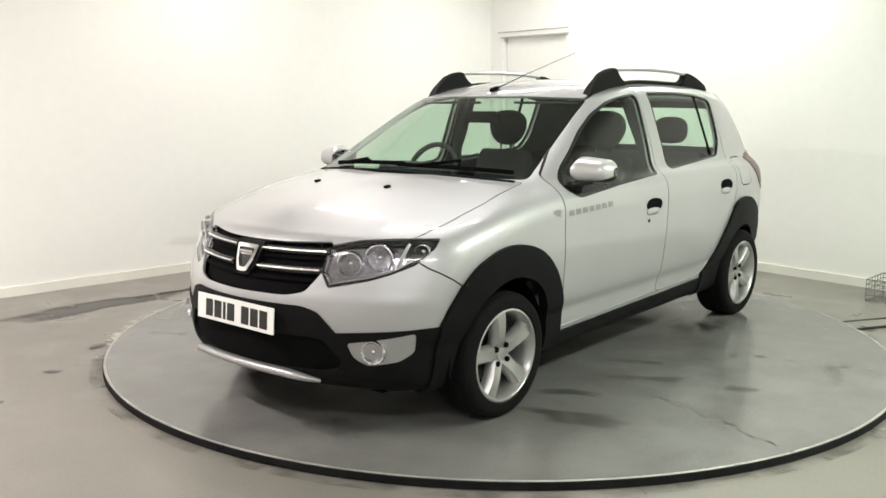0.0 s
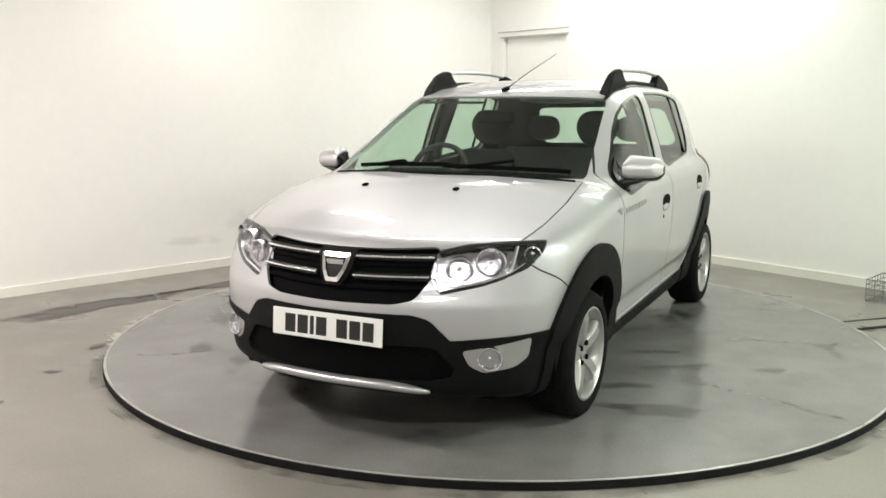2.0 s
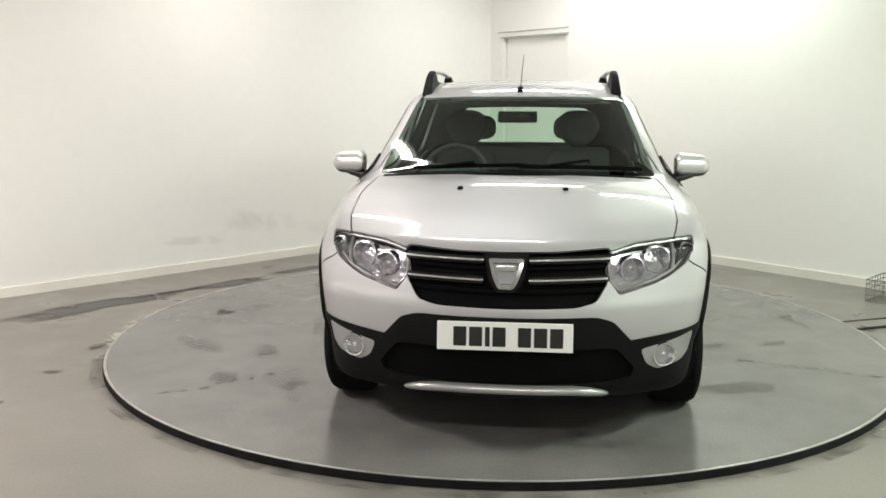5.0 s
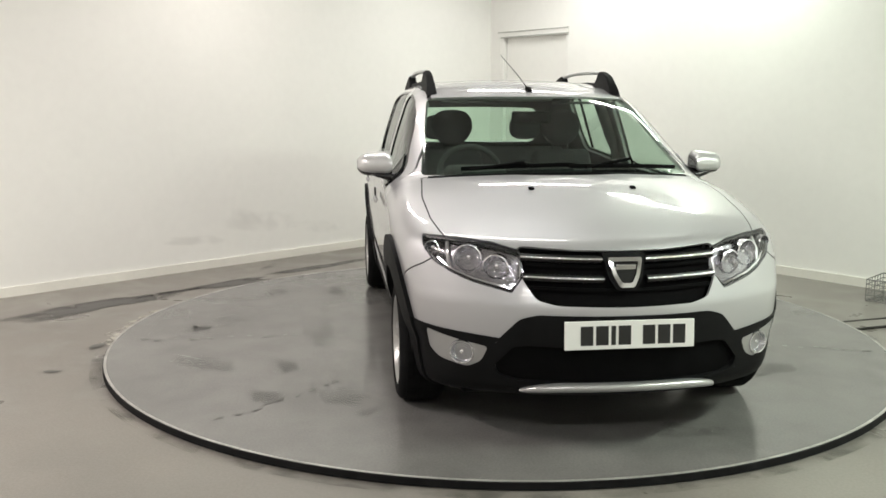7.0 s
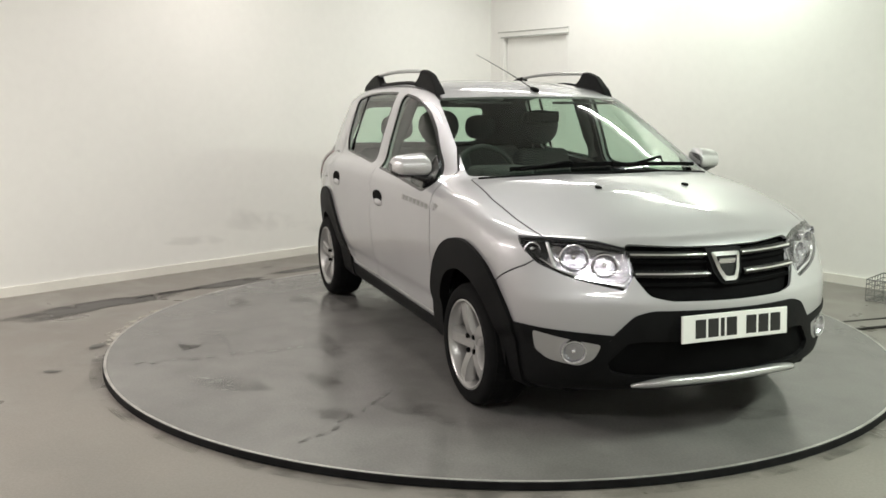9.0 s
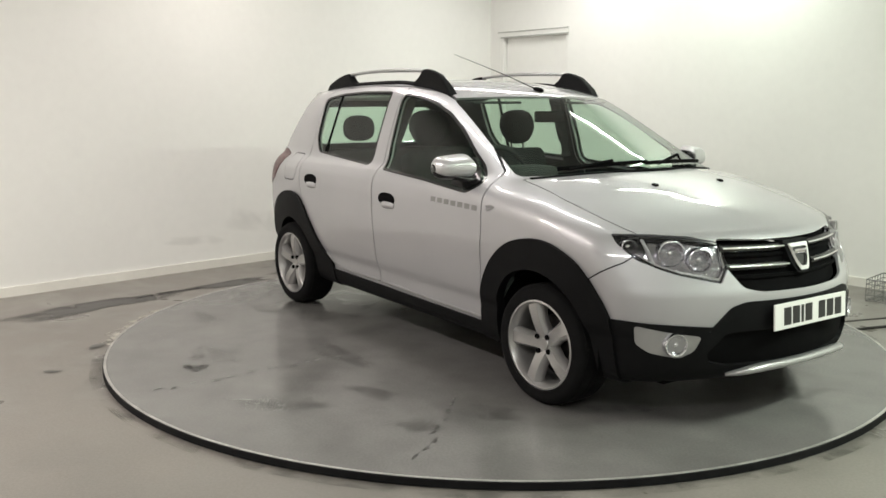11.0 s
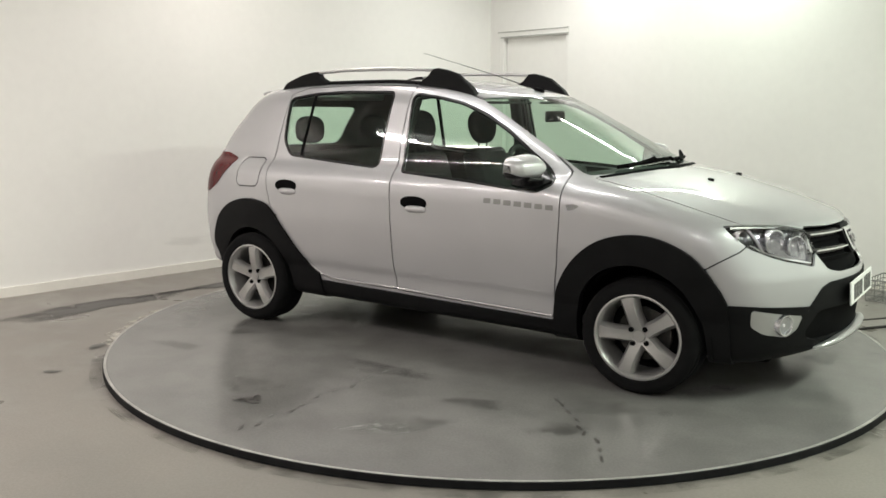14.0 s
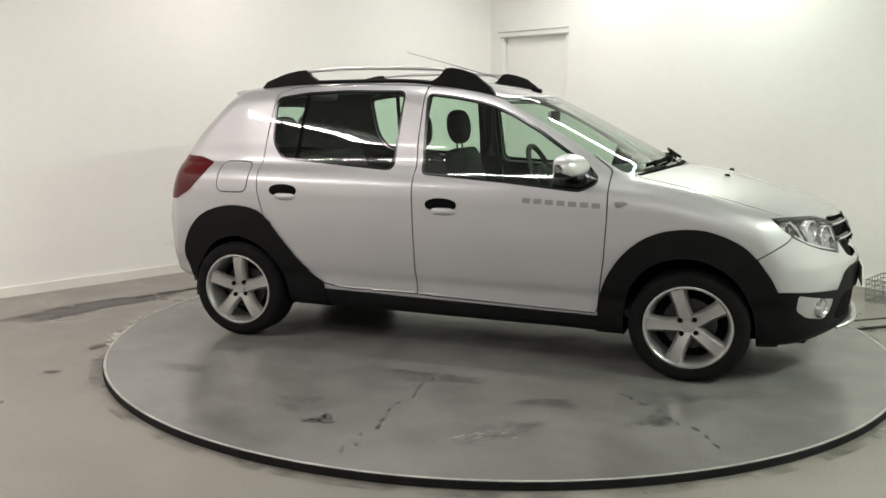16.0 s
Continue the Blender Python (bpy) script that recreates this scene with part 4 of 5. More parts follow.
# ---- doors: handles, mirrors, sill line ----
for i, sg, mi in SIDES:
    for d, hx, hz in ((fdoor[i], -0.003, 0.832), (rdoor[i], -0.968, 0.874)):
        part("handle_recess", flat_on(on_side, oval(hx, hz + 0.008, 0.090, 0.036, 24, 2.2), 0.0015, 0.002, mi), M_MATT, d, "dark handle recess")
        part("handle", flat_on(on_side, oval(hx + 0.014, hz - 0.026, 0.070, 0.020, 20, 2.6), 0.004, 0.004, mi, 0.010), M_PAINT, d, "silver pull handle", smooth=60)
    if not mi:
        part("key_lock", flat_on(on_side, oval(0.055, 0.757, 0.008, 0.010, 10, 2), 0.003, 0.002, mi), M_MATT, fdoor[i])
    # satin tube for the bright floor reflection along the door's lower lip
    part("door_lip_glint", tube([tuple(np.array(on_side(x, z)) * (1, sg, 1) + (0, sg * 0.002, 0)) for x in np.linspace(0.828, -0.15, 12) for z in (np.interp(x, [-0.155, 0.375, 0.83], [0.338, 0.325, 0.317]),)], 0.0045, 6), M_SATIN, fdoor[i], "silver strip drawn for the reflection on the lower door lip", smooth=60)
    part("door_lip_glint", tube([tuple(np.array(on_side(x, z)) * (1, sg, 1) + (0, sg * 0.002, 0)) for x, z in ((-0.175, 0.339), (-0.4, 0.339), (-0.625, 0.340), (-0.733, 0.362), (-0.82, 0.417), (-0.98, 0.582))], 0.0045, 6), M_SATIN, rdoor[i], smooth=60)
    # mirror: black sail, arm, shell, chrome cap, glass
    sail = flat_on(on_side, [(0.60, 0.965), (0.74, 0.952), (0.815, 0.992), (0.755, 1.045), (0.66, 1.105)], 0.010, 0.01, mi)
    mir = part("door_mirror", sail, M_BLACK, fdoor[i], "door mirror with chrome cap")
    part("mirror_arm", tube([(0.735, sg * 0.775, 0.995), (0.735, sg * 0.84, 1.0), (0.72, sg * 0.90, 1.015)], [0.040, 0.030, 0.024], 10, flat=0.7), M_BLACK, mir, smooth=60)

    def pod(z_lo, z_hi, grow):
        b = bmesh.new()
        nu, nv = 20, 12
        rows = []
        for u in range(nv + 1):
            f = u / nv
            y = 0.818 + 0.176 * f
            tall = (0.066 - 0.014 * f) * (1 - max(0, (f - 0.72) / 0.28) ** 2.4 * 0.55) * (1 - max(0, (0.12 - f) / 0.12) ** 2 * 0.4) + grow
            deep = (0.090 - 0.016 * f) * (1 - max(0, (f - 0.72) / 0.28) ** 2.4 * 0.6) + grow
            cx, cz = 0.690 - 0.035 * f, 1.060 - 0.004 * f
            row = []
            for k in range(nu):
                a = 2 * math.pi * k / nu
                x = math.cos(a)
                x = x if x > 0 else -abs(x) ** 0.35 * 0.42
                z = max(min(math.copysign(abs(math.sin(a)) ** 0.8, math.sin(a)), z_hi), z_lo)
                row.append(b.verts.new((cx + deep * x, sg * y, cz + tall * z)))
            rows.append(row)
        for p, q2 in zip(rows, rows[1:]):
            for k in range(nu):
                b.faces.new((p[k], p[(k + 1) % nu], q2[(k + 1) % nu], q2[k]))
        b.faces.new(rows[0])
        b.faces.new(rows[-1])
        bmesh.ops.recalc_face_normals(b, faces=b.faces[:])
        return b

    part("mirror_shell", pod(-1, 1, 0), M_BLACK, mir, "black mirror shell", smooth=60)
    part("mirror_cap", pod(-0.62, 1, 0.003), M_CAP, mir, "chrome mirror cap", smooth=60)
    part("mirror_glass", box(0.628, 0.632, min(sg * 0.835, sg * 0.96), max(sg * 0.835, sg * 0.96), 1.022, 1.098, 0.002, 1), M_CHROME, mir, "mirror glass")
    # window pillars and quarter-light divider
    a, b2 = on_side(-0.905, 1.418), on_side(-0.930, 1.062)
    part("window_divider", tube([(a[0], sg * (a[1] - 0.002), a[2]), (b2[0], sg * (b2[1] - 0.002), b2[2])], 0.014, 6, flat=0.5), M_MATT, rdoor[i], "black window divider", smooth=60)

# ---- roof: rails and aerial ----
for i, sg, mi in SIDES:
    rail = new("roof_rail")
    rail.parent = car
    y = 0.545

    def foot(poly, name):
        b = bmesh.new()
        out, inn = [], []
        for x, z in poly:
            base = on_top(x, y)[2]
            wd = 0.030 - 0.014 * min(max((z - base) / 0.11, 0), 1)
            out.append(b.verts.new((x, sg * (y + wd), z)))
            inn.append(b.verts.new((x, sg * (y - wd), z)))
        n = len(poly)
        for k in range(n):
            b.faces.new((out[k], out[(k + 1) % n], inn[(k + 1) % n], inn[k]))
        b.faces.new(out)
        b.faces.new(inn[::-1])
        bmesh.ops.recalc_face_normals(b, faces=b.faces[:])
        bmesh.ops.bevel(b, geom=[e for e in b.edges if len(e.link_faces) == 2 and e.calc_face_angle(0) > 0.6], offset=0.005, segments=2, affect="EDGES")
        part(name, b, M_CLAD, rail, "black plastic rail foot", smooth=50)

    def base_z(x):
        return float(on_top(x, y)[2]) - 0.006

    ff = [(0.205, base_z(0.205)), (0.170, base_z(0.17) + 0.040), (0.075, 1.536), (0.0, 1.560), (-0.055, 1.570), (-0.092, 1.566), (-0.125, 1.524), (-0.18, base_z(-0.18) + 0.012), (-0.18, base_z(-0.18)), (0.0, base_z(0.0))]
    rf = [(-1.262, base_z(-1.262)), (-1.23, base_z(-1.23) + 0.034), (-1.172, 1.520), (-1.10, 1.545), (-1.017, 1.562), (-0.962, 1.566), (-0.940, 1.530), (-0.88, base_z(-0.88) + 0.012), (-0.88, base_z(-0.88)), (-1.05, base_z(-1.05))]
    foot(ff, "front_foot")
    foot(rf, "rear_foot")
    part("base_strip", tube([(x, sg * y, base_z(x) + 0.010) for x in np.linspace(-0.17, -0.89, 8)], 0.018, 8, flat=0.7), M_CLAD, rail, smooth=60)
    part("bar", tube([(x, sg * y, z) for x, z in ((-0.060, 1.558), (-0.2, 1.566), (-0.38, 1.571), (-0.55, 1.573), (-0.75, 1.570), (-0.99, 1.556))], [0.014, 0.018, 0.019, 0.019, 0.018, 0.014], 12, flat=0.6), M_SATIN, rail, "satin silver rail bar", smooth=60)
q = on_top(0.289, 0.0)
aer = part("aerial", tube([(0.27, 0, q[2] + 0.012), (-0.02, 0, 1.545), (-0.30, 0, 1.622), (-0.56, 0, 1.692)], [0.0034, 0.0024, 0.0018, 0.0014], 6), M_MATT, car, "thin black roof aerial")
part("aerial_base", moved(box(-0.035, 0.028, -0.016, 0.016, -0.012, 0.020, 0.008), pose(0.289, 0, q[2], 0, 12, 0)), M_MATT, aer, smooth=60)



def spoiler():
    """A painted lip over the tailgate, with a sharp rear edge."""
    b = bmesh.new()
    rows = []
    for y in np.linspace(-0.56, 0.56, 25):
        e = (abs(y) / 0.56) ** 6
        xr, xf = -1.575 + 0.30 * y * y + 0.03 * e, -1.34
        zr, zf = float(TOP(np.array([xr]))[0]) - 0.060 * y * y + 0.004, float(TOP(np.array([xf]))[0]) - 0.065 * y * y - 0.002
        sec = [(xf, zf), ((xf + xr) / 2, (zf + zr) / 2 + 0.006), (xr + 0.012, zr + 0.001), (xr, zr - 0.006), (xr + 0.006, zr - 0.026 * (1 - 0.5 * e)), (xr + 0.09, zr - 0.045), (xf, zf - 0.04)]
        rows.append([b.verts.new((x, y, z)) for x, z in sec])
    for p, q2 in zip(rows, rows[1:]):
        for k in range(len(p)):
            j = (k + 1) % len(p)
            b.faces.new((p[k], p[j], q2[j], q2[k]))
    b.faces.new(rows[0])
    b.faces.new(rows[-1][::-1])
    bmesh.ops.recalc_face_normals(b, faces=b.faces[:])
    part("roof_spoiler", b, M_PAINT, car, "silver painted roof spoiler lip", smooth=40)


spoiler()

# ---- wipers and cowl ----
def on_glass(x, y, h=0.012):
    p = on_top(x, y)
    return (p[0], p[1], p[2] + h)


part("cowl", tube([on_glass(1.150 - 0.36 * y * y, y, -0.006) for y in np.linspace(-0.655, 0.655, 21)], 0.020, 8, flat=0.5), M_MATT, car, "black plastic cowl", smooth=60)
for y0, y1, yp in ((0.62, 0.02, 0.10), (0.05, -0.50, -0.46)):
    blade = [on_glass(1.112 - 0.36 * y * y - 0.03 * abs(y - y1), y, 0.016) for y in np.linspace(y0, y1, 8)]
    wp = part("wiper", tube(blade, 0.008, 6, flat=1.4), M_MATT, car, "black wiper", smooth=60)
    part("wiper_arm", tube([on_glass(1.135 - 0.36 * yp * yp, yp, 0.02), on_glass(1.10 - 0.36 * y0 * y0 * 0.5, (yp + y0) / 2, 0.04), blade[3]], 0.008, 6), M_MATT, wp, smooth=60)

# ---- cabin ----
def cushion(x0, x1, y0, y1, z0, z1, bev):
    return box(x0, x1, y0, y1, z0, z1, bev, 4)


def pillow(a, b, c, p=2.7):
    """A rounded cushion: a superellipsoid of half sizes a, b, c."""
    k = bmesh.new()
    bmesh.ops.create_uvsphere(k, u_segments=28, v_segments=18, radius=1)
    for v in k.verts:
        d = v.co.normalized()
        r = (abs(d.x) ** p + abs(d.y) ** p + abs(d.z) ** p) ** (-1 / p)
        v.co = Vector((d.x * r * a, d.y * r * b, d.z * r * c))
    return k


for yc in (0.355, -0.355):
    st = new("front_seat")
    st.parent = car
    part("cushion", cushion(-0.20, 0.32, yc - 0.24, yc + 0.24, 0.40, 0.56, 0.05), M_SEAT, st, smooth=60)
    bk = cushion(-0.07, 0.07, -0.235, 0.235, -0.02, 0.60, 0.05)
    for v in bk.verts:
        v.co.y *= 1 - 0.22 * max(0, v.co.z - 0.30) / 0.3
    part("backrest", moved(bk, pose(-0.17, yc, 0.50, 0, -15, 0)), M_SEAT, st, "charcoal fabric backrest", smooth=60)
    hr = pillow(0.062, 0.132, 0.112)
    for v in hr.verts:
        v.co.y *= 1 - 0.25 * max(0, -v.co.z) / 0.11
    part("headrest", moved(hr, pose(-0.335, yc, 1.222, 0, -8, 0)), M_SEAT, st, "charcoal headrest", smooth=60)
    part("headrest_post", tube([(-0.325, yc - 0.05, 1.05), (-0.335, yc - 0.05, 1.15)], 0.006, 6), M_TRIM, st)
    part("headrest_post", tube([(-0.325, yc + 0.05, 1.05), (-0.335, yc + 0.05, 1.15)], 0.006, 6), M_TRIM, st)
rb = new("rear_bench")
rb.parent = car
part("cushion", cushion(-1.10, -0.58, -0.62, 0.62, 0.42, 0.58, 0.05), M_SEAT, rb, smooth=60)
part("backrest", moved(cushion(-0.07, 0.07, -0.62, 0.62, -0.02, 0.56, 0.05), pose(-1.06, 0, 0.52, 0, -18, 0)), M_SEAT, rb, smooth=60)
for yc in (0.33, -0.33):
    part("headrest", moved(pillow(0.055, 0.118, 0.090), pose(-1.26, yc, 1.20)), M_SEAT, rb, smooth=60)
part("parcel_shelf", box(-1.72, -1.20, -0.60, 0.60, 0.985, 1.005, 0.005), M_TRIM, car)
part("floor_pan", box(-1.7, 1.0, -0.72, 0.72, 0.28, 0.32), M_TRIM, car)
dash = bmesh.new()
rows = []
for x, z in ((0.52, 0.45), (0.50, 0.80), (0.54, 0.93), (0.62, 0.985), (0.80, 1.012), (1.02, 1.020), (1.04, 0.45)):
    rows.append([dash.verts.new((x - (0.25 * y * y if x > 0.9 else 0), y, z - 0.02 * abs(y))) for y in np.linspace(-0.68, 0.68, 13)])
for p, q2 in zip(rows, rows[1:]):
    for k in range(12):
        dash.faces.new((p[k], p[k + 1], q2[k + 1], q2[k]))
part("dashboard", dash, M_TRIM, car, "dark grey dashboard", smooth=50)
part("instrument_hood", cushion(0.50, 0.72, -0.52, -0.20, 0.93, 1.045, 0.04), M_TRIM, car, smooth=60)
ring = [(0.0, 0.175 * math.cos(a), 0.165 * math.sin(a)) for a in np.linspace(0, 2 * math.pi, 29)[:-1]]
sw = part("steering_wheel", moved(tube(ring, 0.016, 8, closed=True), pose(0.42, -0.355, 0.985, 0, -24, 0)), M_TRIM, car, "dark grey steering wheel", smooth=60)
part("wheel_boss", moved(merge(cushion(-0.02, 0.03, -0.06, 0.06, -0.05, 0.05, 0.02), box(0.0, 0.015, -0.165, 0.165, -0.015, 0.015, 0.005), box(0.0, 0.015, -0.02, 0.02, -0.155, 0.0, 0.005)), pose(0.42, -0.355, 0.985, 0, -24, 0)), M_TRIM, sw, smooth=60)
part("rear_view_mirror", moved(cushion(-0.012, 0.012, -0.11, 0.11, -0.032, 0.032, 0.012), pose(0.40, -0.01, 1.300, 0, 0, 0)), M_MATT, car, smooth=60)
part("sun_visor", box(0.20, 0.33, 0.16, 0.50, 1.372, 1.386, 0.005), M_TRIM, car)
part("sun_visor", box(0.20, 0.33, -0.50, -0.16, 1.372, 1.386, 0.005), M_TRIM, car)
for _, sg, mi in SIDES:
    a, b2, c2 = on_side(-0.20, 1.44), on_side(-0.22, 1.15), on_side(-0.23, 1.03)
    part("pillar_trim", tube([(p[0], sg * (p[1] - 0.075), p[2]) for p in (a, b2, c2)], 0.035, 8), M_TRIM, car, smooth=60)

tagged(car, "silver five-door crossover hatchback with black plastic cladding", "car")


# ---- marks and clutter ----
def blot(cx, cy, a, b, turn, z, seed, n=40, rough=0.35):
    """A thin irregular stain of five rings; its "cover" thins out towards the edge."""
    rnd = random.Random(seed)
    ph = [(rnd.uniform(0, 6.3), rnd.uniform(0.3, 1)) for _ in range(6)]
    bm_ = bmesh.new()
    cover = bm_.verts.layers.float.new("cover")
    ca, sa = math.cos(turn), math.sin(turn)
    rings = []
    for f, c in ((1.0, 0.0), (0.86, 0.35), (0.68, 0.8), (0.4, 1.0)):
        row = []
        for i in range(n):
            t = 2 * math.pi * i / n
            r = f * (1 + rough * sum(w * math.sin((k + 2) * t + p) / (k + 2) for k, (p, w) in enumerate(ph)))
            x, y = a * r * math.cos(t), b * r * math.sin(t)
            v = bm_.verts.new((cx + x * ca - y * sa, cy + x * sa + y * ca, z))
            v[cover] = c
            row.append(v)
        rings.append(row)
    for p, q in zip(rings, rings[1:]):
        for i in range(n):
            j = (i + 1) % n
            bm_.faces.new((p[i], p[j], q[j], q[i]))
    mid_ = bm_.verts.new((cx, cy, z))
    mid_[cover] = 1.0
    for i in range(n):
        bm_.faces.new((rings[-1][i], rings[-1][(i + 1) % n], mid_))
    return bm_


def film_material(name, colour, rough, cover, grain=9.0, lo=0.36, hi=0.70, feather=True):
    """A thin stain that covers its ground in part, broken up by noise and thin at its edge."""
    m = bpy.data.materials.new(name)
    m.use_nodes = True
    nt = m.node_tree
    p = nt.nodes["Principled BSDF"]
    p.inputs["Base Color"].default_value = (*colour, 1)
    p.inputs["Roughness"].default_value = rough
    tc, n, r = nt.nodes.new("ShaderNodeTexCoord"), nt.nodes.new("ShaderNodeTexNoise"), nt.nodes.new("ShaderNodeMapRange")
    n.inputs["Scale"].default_value, n.inputs["Detail"].default_value, n.inputs["Distortion"].default_value = grain, 6, 0.6
    r.interpolation_type = "SMOOTHSTEP"
    for key, val in zip(("From Min", "From Max", "To Min", "To Max"), (lo, hi, 0.0, cover)):
        r.inputs[key].default_value = val
    nt.links.new(tc.outputs["Object"], n.inputs["Vector"])
    nt.links.new(n.outputs[0], r.inputs["Value"])
    if feather:
        at_, mul = nt.nodes.new("ShaderNodeAttribute"), nt.nodes.new("ShaderNodeMath")
        at_.attribute_name, mul.operation = "cover", "MULTIPLY"
        nt.links.new(r.outputs[0], mul.inputs[0])
        nt.links.new(at_.outputs["Fac"], mul.inputs[1])
        nt.links.new(mul.outputs[0], p.inputs["Alpha"])
    else:
        nt.links.new(r.outputs[0], p.inputs["Alpha"])
    return m


M_FILM = film_material("grimy_film", (0.045, 0.043, 0.040), 0.25, 0.40, 7.0, 0.30, 0.75)
M_SPILL = film_material("dark_spill", (0.05, 0.048, 0.044), 0.15, 0.46, 5.0, 0.22, 0.65)
M_WET = film_material("damp_film", (0.078, 0.072, 0.069), 0.42, 0.95, 6.0, 0.18, 0.52)
M_SCRAPE = film_material("pale_scrape", (0.36, 0.36, 0.345), 0.5, 0.6, 12.0, 0.3, 0.6)
M_CHIP = film_material("pale_broken_concrete", (0.46, 0.44, 0.39), 0.8, 1.0, 16.0, 0.38, 0.56, feather=False)
M_RING = film_material("dark_ring_film", (0.05, 0.048, 0.043), 0.5, 0.5, 6.0, 0.36, 0.80, feather=False)
for k, (sx, sy, a, b, tn) in enumerate([(-0.40, -1.64, 0.20, 0.11, 0.3), (0.56, -1.66, 0.22, 0.12, 0.8), (1.26, -0.90, 0.24, 0.12, 0.4), (-1.22, -0.95, 0.16, 0.07, 0.5), (0.66, -1.24, 0.16, 0.08, 0.5),
                                        (1.13, -1.31, 0.14, 0.08, 0.9), (0.30, 1.21, 0.20, 0.06, 2.2), (0.17, 1.63, 0.16, 0.05, 2.0), (-0.83, 0.90, 0.26, 0.14, 0.6),
                                        (1.5, -0.41, 0.18, 0.07, 1.0), (-1.26, -1.37, 0.2, 0.08, 0.3), (0.0, -1.06, 0.3, 0.10, 0.1), (1.8, 0.5, 0.2, 0.1, 1.5), (-0.4, 1.9, 0.2, 0.06, 0.3), (0.07, 1.03, 0.15, 0.05, 2.1)]):
    st = part("stain", blot(sx, sy, a, b, tn, 0.0012, 30 + k, rough=0.5), M_FILM, TABLE, "dark tyre scuff" if k == 0 else "")
for k, (sx, sy, a, b, tn) in enumerate([(1.03, 1.24, 0.25, 0.10, 1.95), (0.75, 1.02, 0.16, 0.06, 2.0), (-0.95, 1.00, 0.17, 0.11, 0.5)]):
    part("spill", blot(sx, sy, a, b, tn, 0.0016, 120 + k, rough=0.55), M_SPILL, TABLE, "dark dried spill")
for k in range(6):
    part("scrape", blot(0.43 + 0.045 * k, -1.76 + 0.02 * k, 0.15, 0.010, 0.9 + 0.05 * k, 0.002, 60 + k), M_SCRAPE, TABLE)
for k, (sx, sy) in enumerate(((-0.19, -1.82), (-0.24, -1.80), (-0.215, -1.765), (-0.255, -1.835))):
    part("debris", blot(sx, sy, 0.040, 0.020, k * 1.1, 0.003, 70 + k), M_DIRT, TABLE, "small dark debris")
# flecks of dirt in lines on the turntable
rnd = random.Random(11)
for ang, r0, r1, count in ((-1.556, 1.10, 2.12, 11), (1.21, 1.48, 2.22, 11), (1.86, 1.45, 2.10, 9), (-0.80, 1.35, 2.05, 9)):
    for k in range(count):
        r = r0 + (r1 - r0) * (k + rnd.uniform(-0.4, 0.4)) / (count - 1)
        g = ang + rnd.uniform(-0.012, 0.012)
        part("fleck", blot(r * math.cos(g), r * math.sin(g), rnd.uniform(0.010, 0.030), rnd.uniform(0.004, 0.009), g + rnd.uniform(-0.4, 0.4), 0.0024, 200 + k, 16), M_DIRT, TABLE)

for cx, cy, a, b, tn, sd, text in ((-2.78, 0.58, 0.60, 0.20, 0.88, 3, "broad dark damp stain on the concrete floor"), (-2.05, 1.42, 0.42, 0.13, 0.86, 5, "dark damp stain on the concrete floor"),
                                   (-3.5, -0.1, 0.5, 0.04, 0.6, 6, "thin damp streak on the concrete floor"), (-1.5, 2.2, 0.5, 0.10, 0.85, 8, "dark damp stain on the concrete floor"),
                                   (-2.42, 1.05, 0.34, 0.035, 0.9, 12, "thin damp streak on the concrete floor")):
    tagged(part("floor_stain", blot(cx, cy, a, b, tn, FLOOR + 0.0015, sd, rough=0.5), M_WET), text, "stain")
tagged(part("debris", blot(-2.33, -0.95, 0.045, 0.020, 0.2, FLOOR + 0.003, 9), M_DIRT), "small dark crumb on the concrete floor", "debris")
tagged(part("debris", blot(-1.97, 2.12, 0.05, 0.016, 0.5, FLOOR + 0.003, 14), M_DIRT), "small dark crumb on the concrete floor", "debris")
# noise-broken dark band on the floor just outside the turntable's edge
tagged(part("dark_ring", lathe([(RAD + 0.012, 0.0), (RAD + 0.075, 0.0)], 120), M_RING), "broken dark ring round the turntable on the floor", "stain", kind="stuff")
bpy.data.objects["dark_ring"].matrix_basis = pose(0, 0, FLOOR + 0.002, 90, 0, 0)
# broken concrete along the pit's edge
for k, (ang, w) in enumerate(((3.02, 0.10), (3.08, 0.13), (3.15, 0.09), (3.22, 0.12), (2.95, 0.12), (3.30, 0.06))):
    r = RAD + 0.055
    tagged(part("chipped_edge", blot(r * math.cos(ang), r * math.sin(ang), w, 0.05, ang + math.pi / 2, FLOOR + 0.004, 140 + k, rough=0.7), M_CHIP), "pale broken concrete at the turntable's edge", "chipped concrete", "broken concrete pieces", kind="stuff")
tagged(part("debris", blot(-2.31, -0.45, 0.06, 0.030, 1.2, FLOOR + 0.006, 15), M_DIRT), "small dark lump beside the turntable", "debris")
tagged(part("floor_joint", slab([(2.09, 0.90), (2.13, 0.93), (2.29, 0.26), (2.275, 0.25)], FLOOR + 0.0005, FLOOR + 0.003), M_JOINT), "thin dark joint in the concrete floor", "floor joint", kind="structure")


M_SMEAR = film_material("wall_smear", (0.50, 0.49, 0.46), 0.6, 0.12, 5.0, 0.3, 0.75)
nl = Vector((LEFT.y, -LEFT.x))
if ((A + C) / 2 - A).dot(nl) < 0:
    nl = -nl
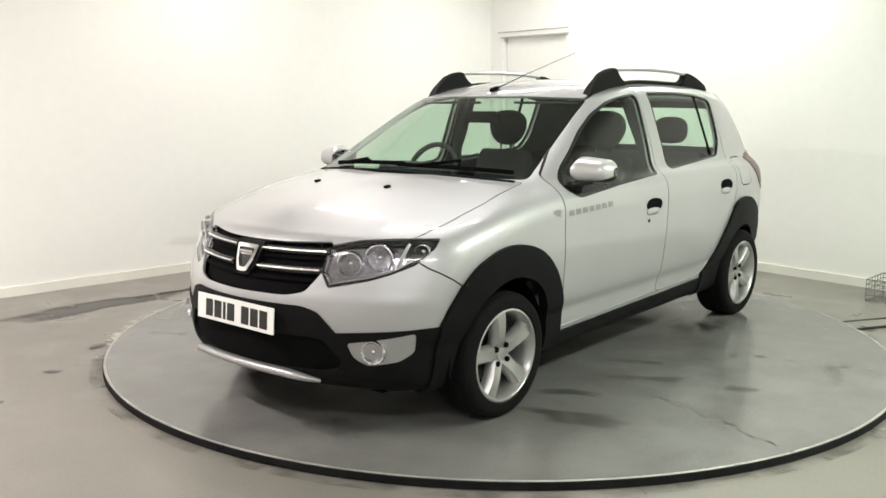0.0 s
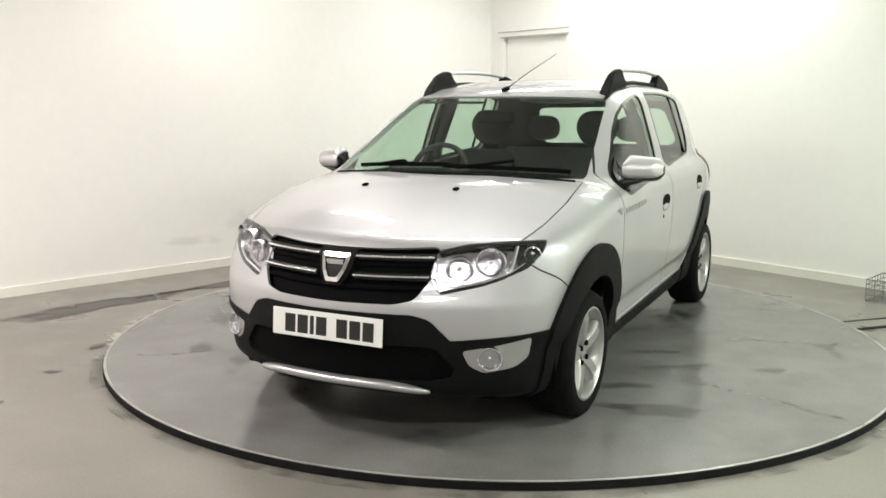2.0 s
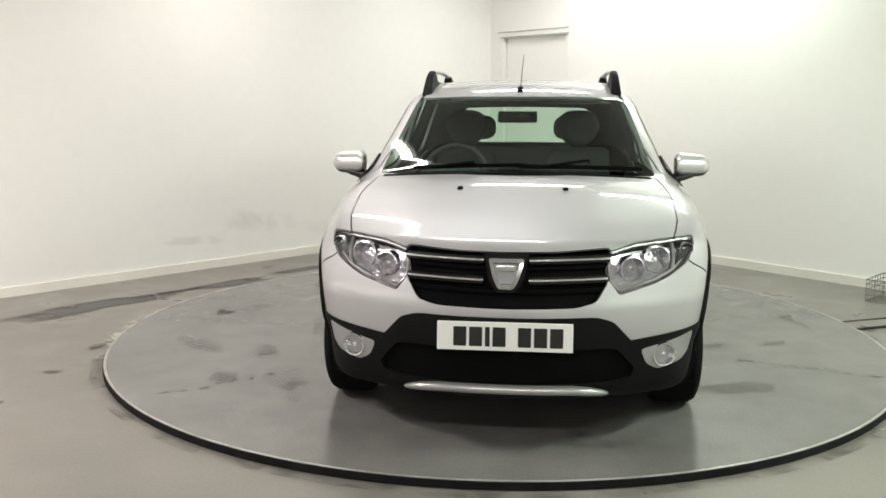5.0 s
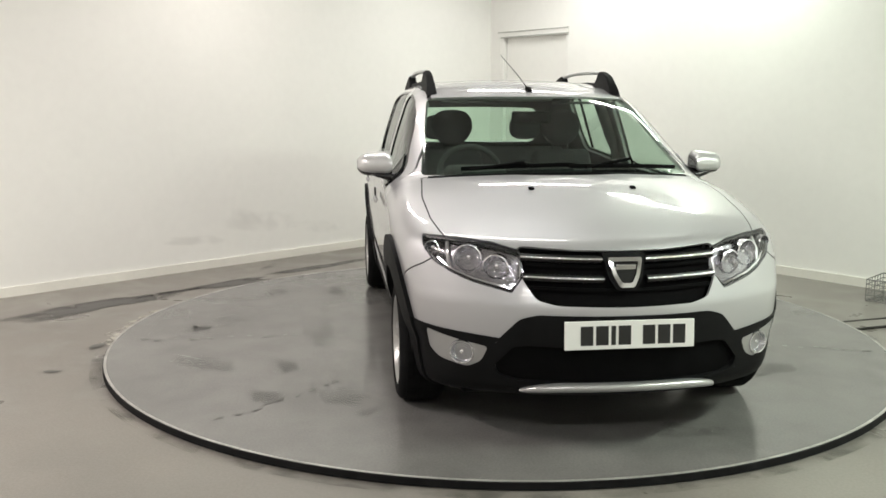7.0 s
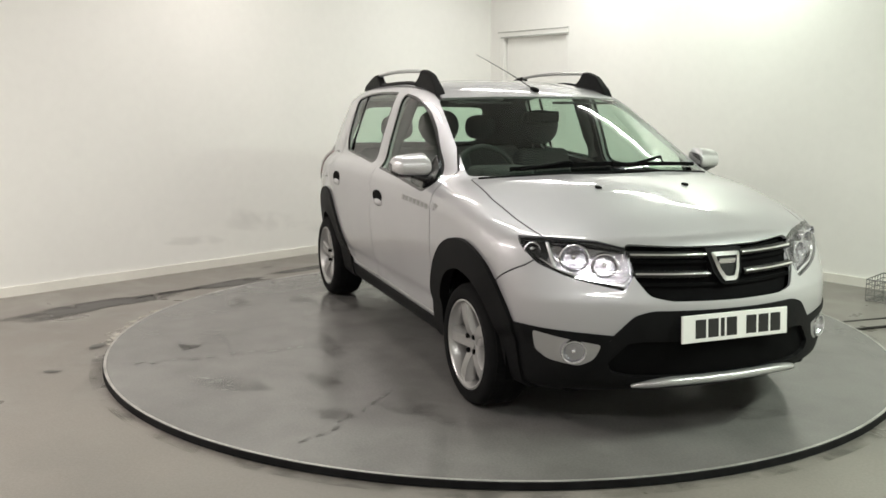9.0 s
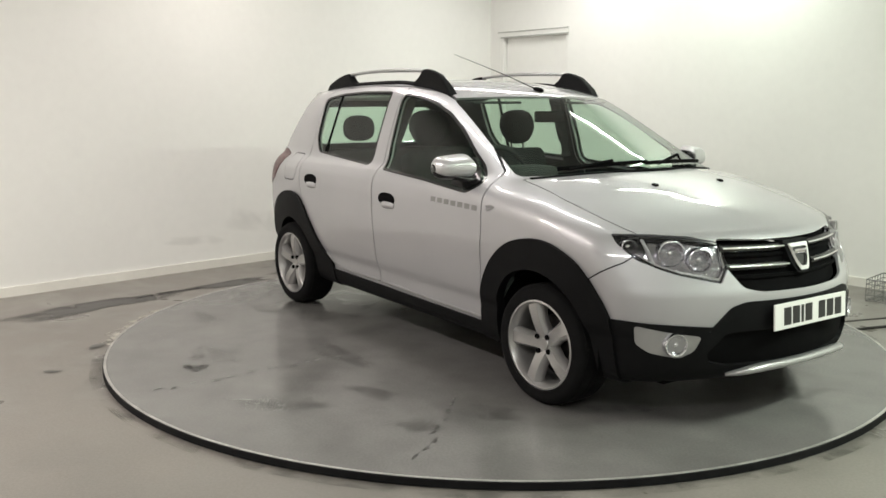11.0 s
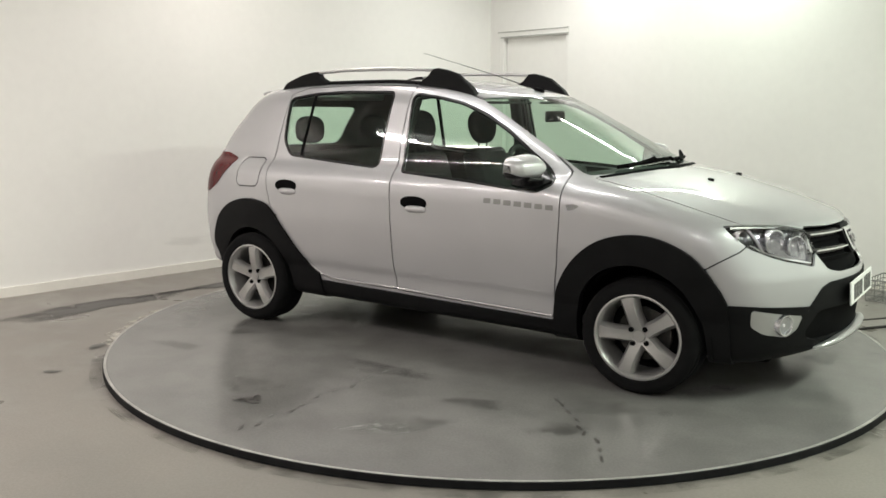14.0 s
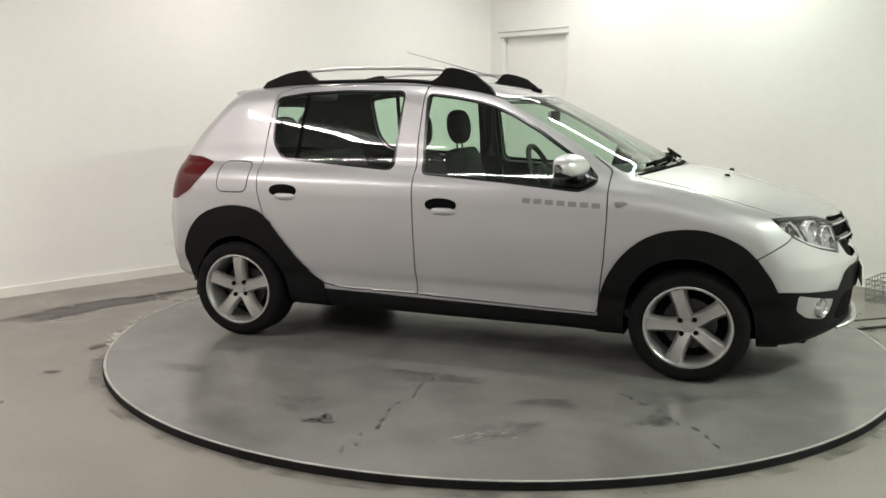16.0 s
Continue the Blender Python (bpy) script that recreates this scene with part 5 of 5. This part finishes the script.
for k, (u, z, a, b) in enumerate(((3.05, 0.33, 0.40, 0.12), (2.4, 0.22, 0.26, 0.07), (3.7, 0.22, 0.3, 0.05))):
    p0 = CORNER + LEFT * u + nl * 0.003
    m = Matrix(((LEFT.x, 0, nl.x, p0.x), (LEFT.y, 0, nl.y, p0.y), (0, 1, 0, z), (0, 0, 0, 1)))
    tagged(part("wall_scuff", moved(blot(0, 0, a, b, 0.1, 0.0, 90 + k), m), M_SMEAR), "faint grey scuff low on the white wall", "scuff", kind="stuff")


def channel():
    """A steel-edged floor channel beside the turntable."""
    t = new("floor_channel")
    d = Vector((0.94, 0.36)).normalized()
    o = Vector((2.29, 0.25))
    m = Matrix(((d.x, -d.y, 0, o.x), (d.y, d.x, 0, o.y), (0, 0, 1, FLOOR), (0, 0, 0, 1)))
    part("cover_plate", moved(box(0.0, 1.6, 0.0, 0.16, 0.0005, 0.008, 0.003), m), M_FLOOR, t, "grey cement-filled cover plate")
    part("edge_bar", moved(box(-0.01, 1.6, -0.018, -0.002, 0.0005, 0.016, 0.003), m), M_STEEL, t)
    part("edge_bar", moved(box(-0.01, 1.6, 0.162, 0.176, 0.0005, 0.014, 0.003), m), M_STEEL, t)
    tagged(t, "dark steel channel cover lying on the floor", "channel cover")


channel()


def crate():
    """A wire basket on the floor by the wall."""
    t = new("wire_basket")
    o = Vector((2.70, 1.12))
    d = Vector((0.75, -0.66)).normalized()
    m = Matrix(((d.x, -d.y, 0, o.x), (d.y, d.x, 0, o.y), (0, 0, 1, FLOOR), (0, 0, 0, 1)))
    L, W, H, r = 0.60, 0.34, 0.16, 0.0035
    for z in (0.006, 0.045, 0.085, 0.125, H):
        part("hoop", moved(tube([(0, 0, z), (L, 0, z), (L, W, z), (0, W, z)], r * (1.5 if z == H else 1), 5, closed=True), m), M_WIRE, t)
    for k in range(11):
        x = L * k / 10
        part("upright", moved(tube([(x, 0, H), (x, 0, 0.005), (x, W, 0.005), (x, W, H)], r, 5), m), M_WIRE, t)
    for k in range(1, 6):
        y = W * k / 6
        part("upright", moved(tube([(0, y, H), (0, y, 0.006), (L, y, 0.006), (L, y, H)], r, 5), m), M_WIRE, t)
    tagged(t, "grey wire basket standing on the concrete floor", "basket")


crate()


def motions():
    turn = [(0.0, -126.80), (0.5, -123.47), (1.0, -120.03), (1.5, -116.67), (2.0, -113.23), (2.5, -109.86), (3.0, -106.44), (3.5, -103.08), (4.0, -99.66), (5.25, -91.15), (6.5, -82.62), (7.0, -79.18),
            (7.5, -75.82), (8.0, -72.41), (8.5, -69.01), (9.0, -65.56), (10.25, -57.02), (11.5, -48.46), (12.0, -45.09), (12.5, -41.74), (13.0, -38.35), (13.5, -34.95), (14.0, -31.52), (14.5, -28.06), (15.0, -24.53), (15.5, -20.93), (16.0, -17.30)]
    walk(TABLE, [(t, pose(0, 0, 0, 0, 0, a)) for t, a in turn])
    walk(car, [(t, pose(0, 0, 0, 0, 0, a) @ pose(-0.0759, 0.1495, 0)) for t, a in turn])


motions()
